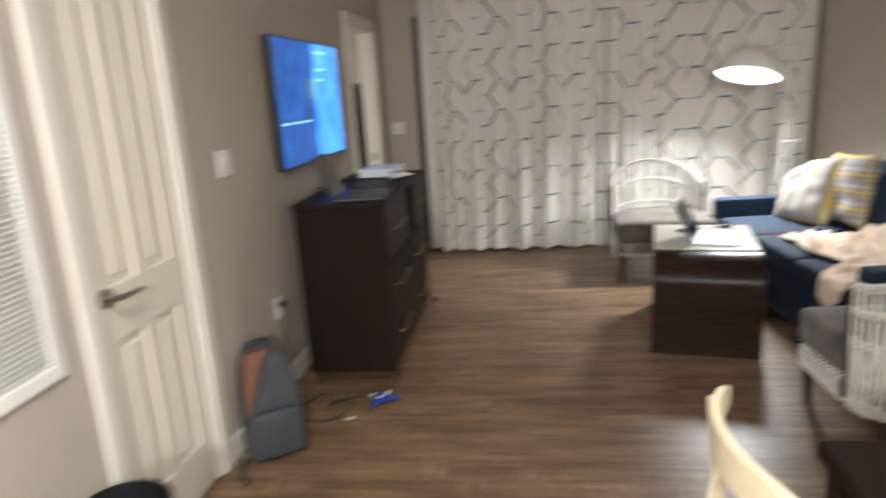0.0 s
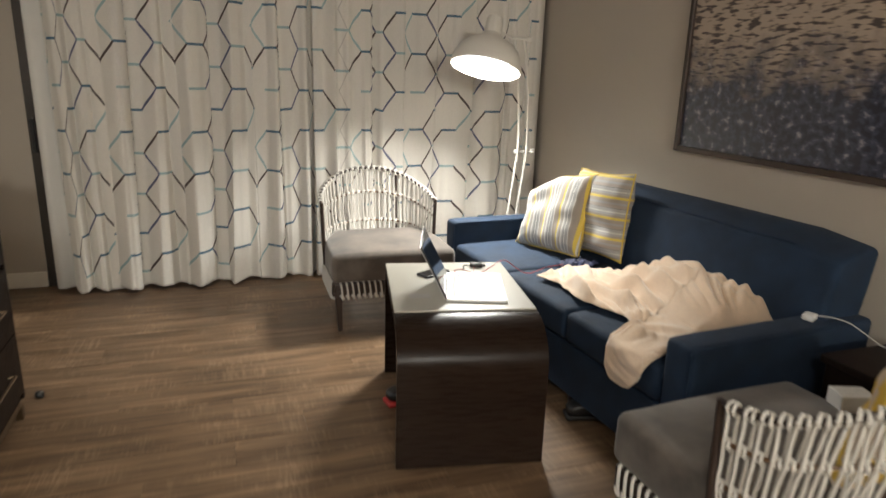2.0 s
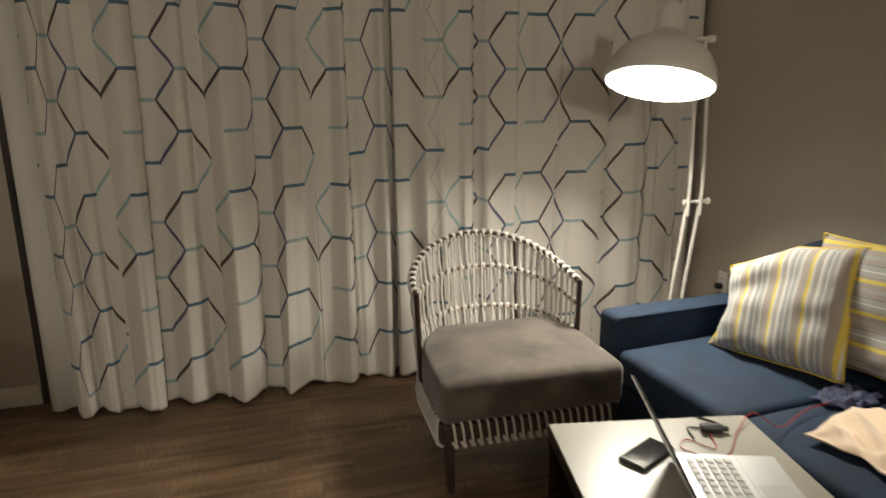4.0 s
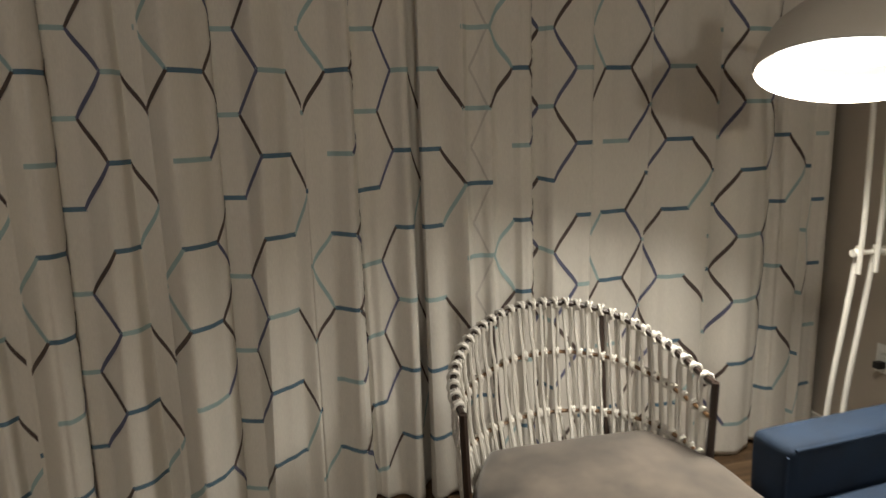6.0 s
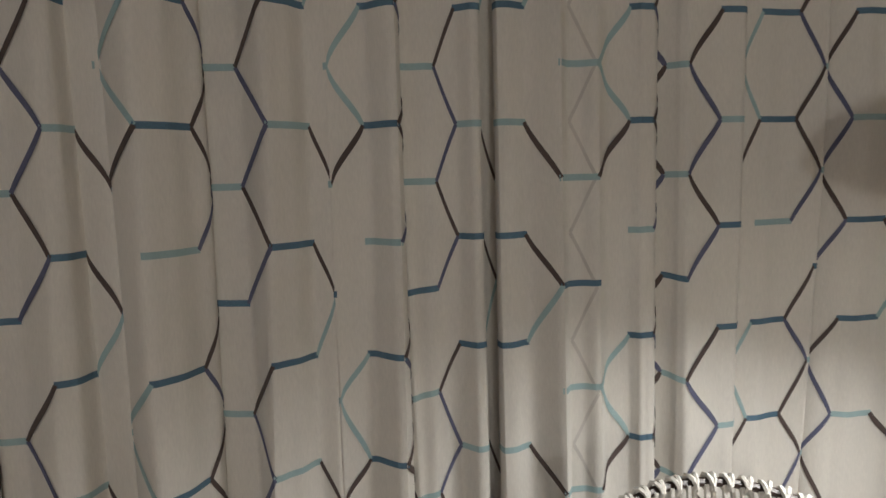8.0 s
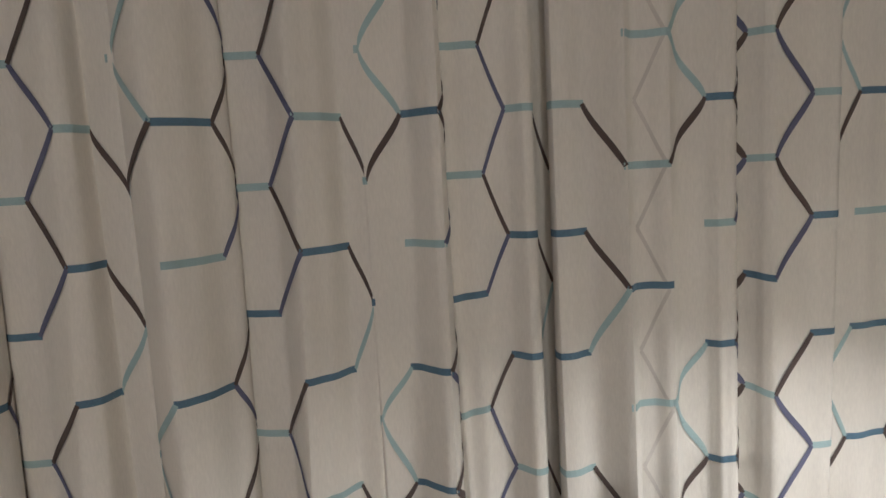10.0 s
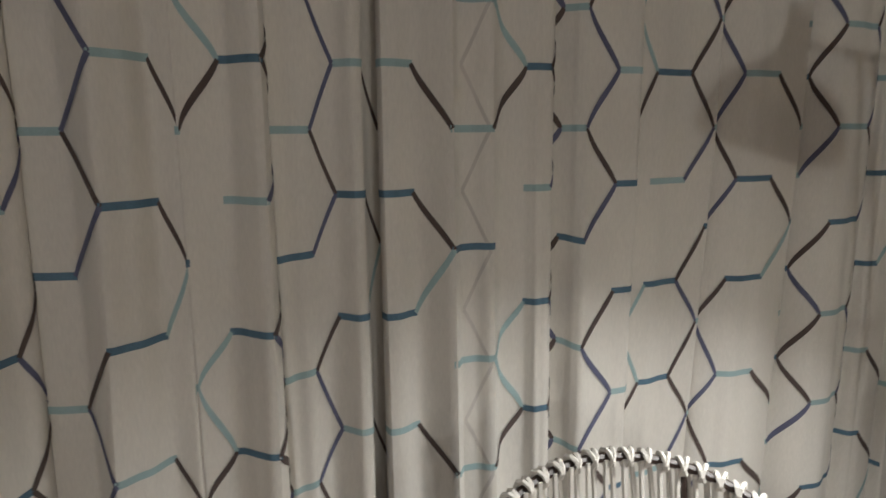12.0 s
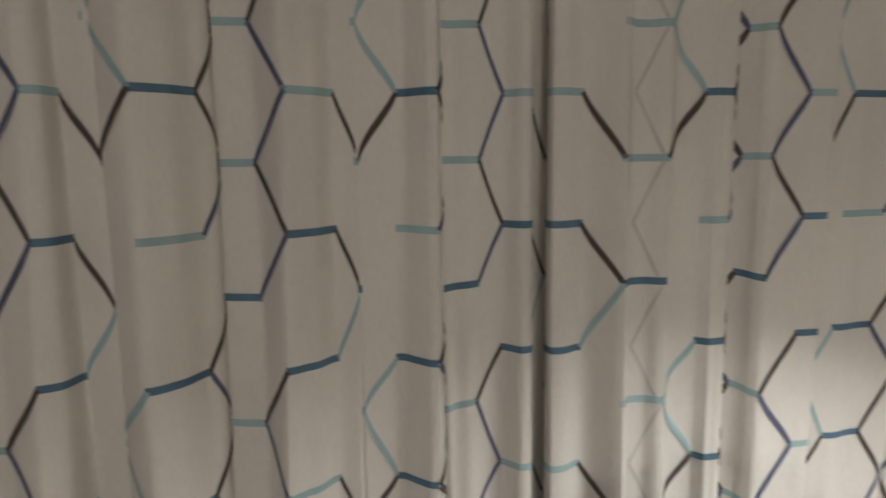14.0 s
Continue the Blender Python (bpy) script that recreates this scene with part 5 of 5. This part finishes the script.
def gamepad(name, m, material, accent, label):
    g = thing(name, m, label, "game controller")
    bm = bmesh.new()
    bmesh.ops.create_uvsphere(bm, u_segments=28, v_segments=16, radius=1.0)
    for v in bm.verts:
        x, y, z = v.co
        grip = max(0, abs(x) - 0.45) / 0.55
        v.co = Vector((x * 0.078, y * 0.042 - 0.062 * grip ** 1.3 + 0.012, 0.024 + z * 0.021 * (1 - 0.25 * grip) - 0.004 * grip))
    part("shell", bm, material, g, "", True)
    for x, y in ((-0.042, 0.022), (0.020, -0.008)):
        part("thumbstick", lathe([(0.005, 0.0), (0.005, 0.010), (0.0095, 0.012), (0.0095, 0.016), (0.0, 0.0165)], 14), accent, g, "", True, pose(x, y, 0.040))
    for x, y in ((0.042, 0.010), (0.054, 0.022), (0.030, 0.022), (0.042, 0.034)):
        part("button", lathe([(0.0046, 0.0), (0.0046, 0.004), (0.0, 0.0046)], 10), accent, g, "", True, pose(x, y, 0.0405))
    part("direction_pad", add_box(box(-0.030, -0.006, -0.012, -0.004, 0.041, 0.0465, 0.001), -0.022, -0.014, -0.020, 0.004, 0.041, 0.0463, 0.001), accent, g)
    return g


gamepad("game_controller", pose(-0.255, 4.27, 1.0, 0, 0, 60), M_PLASTIC_W, M_BLACK, "white game controller lying on the dresser")
gamepad("game_controller", pose(-0.215, 3.235, 0.0, 0, 0, 35), M_BLUE, M_PLASTIC_W, "blue game controller lying on the floor")


def cable(name, keys, r, material, label):
    o = part(name, tube(curve_pts(keys, 7), r, 6), material, None, "", True)
    return tagged(o, label, "cable")


cable("controller_cable", [(-0.27, 3.27, 0.012), (-0.36, 3.30, 0.004), (-0.46, 3.24, 0.004), (-0.55, 3.33, 0.004), (-0.62, 3.22, 0.004), (-0.69, 3.25, 0.004), (-0.74, 3.34, 0.03), (-0.735, 3.375, 0.46)], 0.003, M_RUGCABLE, "thin black cable lying in loops on the floor")
cable("controller_cable", [(-0.36, 3.08, 0.004), (-0.43, 3.10, 0.004), (-0.48, 3.20, 0.004), (-0.42, 3.28, 0.006), (-0.37, 3.20, 0.004), (-0.44, 3.05, 0.004), (-0.58, 3.06, 0.004), (-0.66, 3.14, 0.004)], 0.003, M_RUGCABLE, "thin black cable lying in loops on the floor")
cb = part("cable_end", box(-0.02, 0.02, -0.006, 0.006, 0.0, 0.008, 0.002), M_SILVER, m=pose(-0.345, 3.075, 0.0, 0, 0, 10))
tagged(cb, "silver plug at the loose cable's end on the floor", "plug")
cable("console_cable", [(-0.50, 4.36, 1.02), (-0.56, 4.28, 1.006), (-0.60, 4.12, 1.005), (-0.56, 4.02, 1.006), (-0.62, 3.94, 1.006), (-0.68, 3.9, 0.99), (-0.70, 3.9, 0.7)], 0.004, M_RUGCABLE, "black cables behind the game console")
cable("television_cable", [(-0.742, 4.60, 1.30), (-0.72, 4.71, 1.28), (-0.715, 4.735, 1.22), (-0.72, 4.70, 1.16), (-0.735, 4.60, 1.10), (-0.74, 4.5, 0.98), (-0.74, 4.5, 0.7)], 0.004, M_RUGCABLE, "black cable looping from the television")
sw = part("wall_sensor", lathe([(0.0, 0.0), (0.036, 0.0), (0.036, 0.012), (0.030, 0.018), (0.0, 0.019)], 28), M_PLASTIC_W, None, "", True, pose(XL + 0.03, 4.775, 1.25, 0, 90, 0))
tagged(sw, "round pale grey disc on the wall by the television", "wall disc")
sw2_ = part("disc_mount", box(XL, XL + 0.031, 4.765, 4.785, 1.24, 1.26), M_PLASTIC_W, sw)
sw2_.matrix_parent_inverse = sw.matrix_basis.inverted()


def backpack():
    b = thing("backpack", pose(-0.605, 2.80, 0, 0, 0, 34), "grey nylon backpack, half open, leaning on the wall", "backpack")
    def layer(w, y0, y1, z0, z1, r_, peel):
        """One layer of the bag; peel pulls its upper edge away from the open zip."""
        bm = bmesh.new()
        add_box(bm, -w, w, y0, y1, z0, z1, r_, 4)
        bmesh.ops.subdivide_edges(bm, edges=[e for e in bm.edges if e.calc_length() > 0.08], cuts=7, use_grid_fill=True)
        for v in bm.verts:
            k = v.co.z / 0.47
            v.co.x *= (1 - 0.20 * k * k) * (1 - 0.45 * max(0.0, (k - 0.72) / 0.28) ** 2)
            up = max(0.0, (k - 0.30) / 0.70)
            if peel and v.co.x < 0.06:
                v.co.x = 0.06 - (0.06 - v.co.x) * (1 - 0.62 * up ** 0.8)
            v.co += noise.noise_vector(v.co * 7) * 0.007
            v.co.z = max(0.0, v.co.z)
            v.co.y += 0.10 * k - (0.03 * up if peel else 0)
        return bm

    part("back_shell", layer(0.133, 0.030, 0.085, 0.0, 0.475, 0.022, False), M_PACK, b, "", True)
    part("open_lining", layer(0.112, -0.012, 0.031, 0.02, 0.445, 0.010, False), M_PACKIN, b, "brown lining showing at the open zip", True)
    part("front_panel", layer(0.130, -0.085, -0.010, 0.0, 0.465, 0.030, True), M_PACK, b, "", True)
    fp = bmesh.new()
    add_box(fp, -0.10, 0.10, -0.125, -0.075, 0.03, 0.24, 0.022, 3)
    part("front_pocket", fp, M_PACK, b, "", True)
    part("pocket_zip", tube(curve_pts([(0.02, -0.128, 0.045), (0.022, -0.130, 0.13), (0.02, -0.128, 0.215)]), 0.004, 6), M_BLACK, b, "black zip")
    part("zip", tube(curve_pts([(-0.128, 0.045, 0.15), (-0.125, 0.075, 0.30), (-0.085, 0.105, 0.44), (0.0, 0.125, 0.474)]), 0.004, 6), M_BLACK, b, "black zip", True)
    for s in (-1, 1):
        part("shoulder_strap", tube(curve_pts([(s * 0.06, 0.165, 0.45), (s * 0.09, 0.215, 0.34), (s * 0.095, 0.185, 0.18), (s * 0.10, 0.10, 0.05)]), 0.014, 8), M_BLACK, b, "black shoulder strap", True)
    part("grab_loop", tube(curve_pts([(-0.035, 0.10, 0.462), (0.0, 0.105, 0.500), (0.035, 0.10, 0.462)]), 0.007, 8), M_BLACK, b, "", True)
    part("loose_strap", tube(curve_pts([(-0.10, 0.0, 0.10), (-0.15, -0.05, 0.012), (-0.18, -0.13, 0.008), (-0.17, -0.22, 0.008)]), 0.007, 6), M_BLACK, b, "black strap end on the floor", True)
    return b


backpack()


def waste_bin():
    w = thing("waste_bin", pose(-0.60, 1.76, 0), "black plastic waste bin beside the closet door", "waste bin")
    part("body", lathe([(0.0, 0.004), (0.10, 0.0), (0.105, 0.006), (0.130, 0.44), (0.134, 0.446), (0.134, 0.458), (0.128, 0.458), (0.103, 0.012), (0.0, 0.010)], 36), M_BLACK, w, "", True)
    return w


waste_bin()


def dining_table():
    d = thing("dining_table", pose(1.596, 1.066, 0), "dark brown wooden dining table", "dining table")
    part("tabletop", box(-0.46, 0.46, -0.59, 0.59, 0.712, 0.752, 0.004), M_DARKWOOD, d)
    part("apron", box(-0.38, 0.38, -0.50, 0.50, 0.64, 0.711, 0.003), M_DARKWOOD, d)
    lm = mesh_of("leg", box(-0.03, 0.03, -0.03, 0.03, 0.0, 0.7115, 0.004), M_DARKWOOD)
    for x in (-0.415, 0.415):
        for y in (-0.54, 0.54):
            o = new("leg", lm)
            o.parent = d
            o.matrix_basis = pose(x, y, 0)
    return d


dining_table()


def dining_chair(m, label):
    """Cream chair with a curved, pierced back rail. Local: the sitter faces +y."""
    c = thing("dining_chair", m, label, "dining chair", "dining chairs")
    part("seat", rounded_block(0.205, 0.205, 0.435, 0.462, 0.012), M_CHAIRCREAM, c, "", True)
    for x in (-0.17, 0.17):
        part("leg", tube([(x, 0.17, 0.436), (x * 1.08, 0.185, 0.0)], [0.017, 0.012], 10), M_CHAIRCREAM, c, "", True)
        part("back_post", tube(curve_pts([(x * 1.08, -0.205, 0.0), (x, -0.175, 0.43), (x * 1.1, -0.195, 0.62), (x * 1.16, -0.215, 0.84)]), [0.014] * 9 + [0.014 - 0.0003 * k for k in range(16)], 10), M_CHAIRCREAM, c, "", True)
    for z0, z1, th in ((0.795, 0.875, 0.009), (0.63, 0.665, 0.008)):
        bm = bmesh.new()
        rows = []
        n = 24
        for i in range(n + 1):
            a = -1 + 2 * i / n
            x, y = 0.215 * a, -0.245 + 0.065 * a * a
            e = math.sqrt(max(0.0, 1 - abs(a) ** 5)) * 0.5 + 0.5
            zc = (z0 + z1) / 2
            hz = (z1 - z0) / 2 * e
            rows.append([bm.verts.new(p) for p in ((x, y - th, zc - hz), (x, y + th, zc - hz), (x, y + th, zc + hz), (x, y - th, zc + hz))])
        for a, b in zip(rows, rows[1:]):
            for k in range(4):
                bm.faces.new((a[k], a[(k + 1) % 4], b[(k + 1) % 4], b[k]))
        bm.faces.new(rows[0])
        bm.faces.new(rows[-1])
        bmesh.ops.bevel(bm, geom=[e for e in bm.edges if len(e.link_faces) == 2 and e.calc_face_angle(0) > 1.2], offset=0.004, segments=2, affect="EDGES")
        part("back_rail", bm, M_CHAIRCREAM, c, "", True)
    return c


dining_chair(pose(1.130, 1.475, 0, 0, 0, -92), "cream painted wooden chair pushed to the dining table")
dining_chair(pose(2.06, 1.95, 0, 0, 0, 170), "cream painted wooden chair at the table's end")


def end_table():
    e = thing("end_table", pose(2.80, 3.10, 0), "dark wooden end table between sofa and chair", "end table")
    part("top", box(-0.20, 0.20, -0.21, 0.21, 0.52, 0.55, 0.003), M_DARKWOOD, e)
    part("body", box(-0.185, 0.185, -0.195, 0.195, 0.10, 0.519, 0.003), M_DARKWOOD, e)
    lm = mesh_of("leg", box(-0.015, 0.015, -0.015, 0.015, 0.0, 0.0995, 0.002), M_DARKWOOD)
    for x in (-0.165, 0.165):
        for y in (-0.175, 0.175):
            o = new("leg", lm)
            o.parent = e
            o.matrix_basis = pose(x, y, 0)
    return e


end_table()
wb = part("white_box", box(-0.055, 0.055, -0.04, 0.04, 0.0, 0.055, 0.004), M_PLASTIC_W, m=pose(2.50, 3.10, 0.468, 0, 0, -20))
tagged(wb, "small white cardboard box on the taupe chair seat", "box")

# small things on and under the side table and sofa


def smartphone():
    p = thing("smartphone", pose(1.556, 4.463, TOP, 0, 0, 26), "black phone with a glossy screen on the glass top", "smartphone")
    part("case", box(-0.074, 0.074, -0.038, 0.038, 0.0, 0.011, 0.005, 3), M_DARKGREY, p)
    part("display", box(-0.069, 0.069, -0.034, 0.034, 0.0112, 0.0118), M_SCREEN, p, "glossy dark display")
    return p


smartphone()
cable("red_cable", [(1.78, 4.52, TOP + 0.006), (1.74, 4.44, TOP + 0.003), (1.70, 4.50, TOP + 0.003), (1.66, 4.46, TOP + 0.003), (1.74, 4.40, TOP + 0.003), (1.86, 4.50, TOP + 0.003),
                    (1.96, 4.56, 0.575), (2.10, 4.60, 0.487), (2.25, 4.66, 0.490), (2.38, 4.68, 0.492)], 0.0016, M_RED, "thin red cable running from the table to the sofa")
cable("black_cable", [(1.80, 4.60, TOP + 0.003), (1.83, 4.55, TOP + 0.003), (1.79, 4.53, TOP + 0.004), (1.74, 4.55, TOP + 0.004), (1.72, 4.50, TOP + 0.004)], 0.0028, M_RUGCABLE, "short black cable curled on the glass top")
pg = part("charger", add_box(box(-0.030, 0.030, -0.013, 0.013, 0.0, 0.022, 0.006, 2), 0.028, 0.045, -0.008, 0.008, 0.005, 0.016, 0.003), M_BLACK, m=pose(1.79, 4.52, TOP, 0, 0, -20))
tagged(pg, "small black charger plug on the glass top", "charger")


def crumpled(name, m, w, d, h, material, label, category, seed):
    bm = bmesh.new()
    n = 20
    g = []
    for i in range(n + 1):
        row = []
        for j in range(n + 1):
            a, b = -1 + 2 * i / n, -1 + 2 * j / n
            q = Vector((a * 2.1 + seed, b * 2.1, seed))
            row.append(bm.verts.new((a * w / 2 + 0.02 * noise.noise(q), b * d / 2 + 0.02 * noise.noise(q + Vector((5, 0, 0))), max(0.002, h * (0.5 + noise.noise(q * 1.5)) * (1 - max(abs(a), abs(b)) ** 3)))))
        g.append(row)
    for a, b in zip(g, g[1:]):
        for j in range(n):
            bm.faces.new((a[j], b[j], b[j + 1], a[j + 1]))
    o = part(name, bm, material, None, "", True, m)
    so = o.modifiers.new("thickness", "SOLIDIFY")
    so.thickness, so.offset = 0.003, 1.0
    return tagged(o, label, category)


M_NAVYPRINT = mat("navy_white_cloth", (0.045, 0.052, 0.105), 0.85, scale=60, vary=1.4, bump=0.1)
crumpled("cloth", pose(2.46, 4.70, 0.481, 0, 0, 20), 0.20, 0.14, 0.035, M_NAVYPRINT, "crumpled navy and white cloth on the sofa", "cloth", 2.0)
ch = part("charger", box(-0.028, 0.028, -0.022, 0.022, 0.0, 0.024, 0.008, 3), M_PLASTIC_W, m=pose(2.73, 3.485, 0.596, 0, 0, 25))
tagged(ch, "white charger lying on the sofa arm", "charger")
cable("charger_cable", [(2.755, 3.48, 0.612), (2.80, 3.44, 0.612), (2.84, 3.40, 0.60), (2.86, 3.33, 0.57), (2.87, 3.28, 0.553), (2.92, 3.20, 0.553)], 0.0025, M_WHITECABLE, "grey charging cable hanging over the sofa arm")
cable("charger_cable", [(2.72, 3.50, 0.600), (2.80, 3.53, 0.603), (2.90, 3.52, 0.620), (2.95, 3.50, 0.625)], 0.0045, M_WHITECABLE, "grey cable lying along the sofa arm")


def shoe(m, label, sole_material=M_RED, sole_label="red rubber sole"):
    s = thing("shoe", m, label, "shoe", "shoes on the floor")
    sole = bmesh.new()
    add_box(sole, -0.045, 0.045, -0.14, 0.14, 0.0, 0.025, 0.011, 3)
    for v in sole.verts:
        v.co.x *= 0.78 + 0.22 * math.sin((v.co.y + 0.14) / 0.28 * 2.6)
    part("sole", sole, sole_material, s, sole_label, True)
    up = bmesh.new()
    add_box(up, -0.043, 0.043, -0.135, 0.132, 0.024, 0.11, 0.028, 4)
    bmesh.ops.subdivide_edges(up, edges=[e for e in up.edges if e.calc_length() > 0.06], cuts=4, use_grid_fill=True)
    for v in up.verts:
        k = (v.co.y + 0.135) / 0.267
        v.co.z = 0.024 + (v.co.z - 0.024) * (1 - 0.55 * k * k)
        v.co.x *= 0.80 + 0.2 * math.sin(k * 2.6)
    part("upper", up, M_BLACK, s, "black knit upper", True)
    for k in range(4):
        y, z = -0.02 + k * 0.03, 0.108 - 0.006 * k - 0.028 * (k / 3) ** 1.5
        part("lace", tube([(-0.022, y, z - 0.004), (0.0, y + 0.006, z + 0.003), (0.022, y, z - 0.004)], 0.003, 6), M_WHITECABLE, s)
    return s


shoe(pose(1.44, 4.36, 0, 0, 0, 100), "black shoe with a red sole under the side table")
shoe(pose(1.56, 4.47, 0, 0, 0, 80), "black shoe with a red sole under the side table")
shoe(pose(2.17, 3.98, 0, 0, 0, 75), "black shoe with grey laces half under the sofa", M_BLACK, "black rubber sole")
kn = part("rubber_stop", lathe([(0.0, 0.0), (0.017, 0.0), (0.020, 0.006), (0.019, 0.022), (0.012, 0.030), (0.0, 0.032)], 18), M_BLACK, None, "", True, pose(-0.165, 4.83, 0))
tagged(kn, "small black rubber stop on the floor by the dresser", "door stop")
cd = part("plastic_card", box(-0.043, 0.043, -0.027, 0.027, 0.0, 0.0012, 0.0004, 1), M_WHITECABLE, m=pose(1.405, 4.185, TOP, 0, 0, -8))
tagged(cd, "thin grey plastic card lying on the glass top", "card")

# bedroom seen through the doorway
wd = thing("wardrobe", pose(-1.75, 8.33, 0), "near-black lacquered cabinet in the dark bedroom", "cabinet")
part("body", box(-0.42, 0.42, -0.25, 0.25, 0.02, 1.66, 0.005), M_DARKROOM, wd)
for sx in (-1, 1):
    dd = part("cabinet_door", box(sx * 0.21 - 0.205, sx * 0.21 + 0.205, -0.272, -0.252, 0.06, 1.64, 0.003), M_DARKROOM, wd)
part("plinth", box(-0.40, 0.40, -0.22, 0.23, 0.0, 0.019), M_DARKROOM, wd)
part("status_light", box(0.05, 0.16, -0.276, -0.2725, 1.10, 1.125), glow("red_light", (1.0, 0.06, 0.03), 1.2), wd, "small red status light")

# ceiling plates, unseen, added over the entry and bedroom fill lamps
for nm, x, y, w, d in (("ceiling_light", 0.2, 0.6, 0.26, 0.26), ("ceiling_light", -2.2, 6.4, 0.21, 0.21)):
    cl = thing(nm, pose(x, y, H), "flush white ceiling plate, unseen, added over a fill lamp", "ceiling light")
    part("trim_ring", box(-w - 0.015, w + 0.015, -d - 0.015, d + 0.015, -0.003, -0.0005, 0.001), M_WHITE, cl)

# unseen pendant, added to give the rear fill lamp a fixture
pd = thing("pendant_lamp", pose(0.9, -2.2, H), "white pendant canopy and short rod, unseen, added above the rear fill lamp", "pendant lamp")
part("canopy", lathe([(0.0, 0.0), (0.06, 0.0), (0.058, -0.018), (0.012, -0.026), (0.0, -0.026)], 28), M_WHITE, pd, "", True)
part("rod", tube([(0, 0, -0.024), (0, 0, -0.125)], 0.007, 10), M_WHITE, pd)

# ---------------------------------------------------------------- floor planks
PL, PW = 1.22, 0.181
plank_meshes = {}


def plank_mesh(l):
    key = round(l, 2)
    if key not in plank_meshes:
        plank_meshes[key] = mesh_of("plank", box(-key / 2 + 0.0004, key / 2 - 0.0004, -PW / 2 + 0.0004, PW / 2 - 0.0004, -0.0115, 0.0, 0.0006, 1), M_FLOOR)
    return plank_meshes[key]


rng = random.Random(11)
floor_ob = bpy.data.objects["floor"]
count = 0
for r in range(int((YF - YB) / PW) + 1):
    y = YB + (r + 0.5) * PW
    x = XL - T - rng.choice([0.0, 0.3, 0.61, 0.9, 0.15, 0.75])
    while x < XR:
        a, b = max(x, XL - T + 0.002), min(x + PL, XR)
        if b - a > 0.04 and y < 8.5:
            l = round(b - a, 2)
            o = new("plank", plank_mesh(l))
            o.parent = floor_ob
            o.location = ((a + b) / 2, y, 0)
        x += PL
bm = bmesh.new()
for r in range(int(4.6 / PW)):
    add_box(bm, -3.6, XL - T, 4.0 + r * PW, 4.0 + (r + 1) * PW - 0.0015, -0.0115, 0.0)
tagged(part("bedroom_planks", bm, M_FLOOR, floor_ob), kind="stuff")
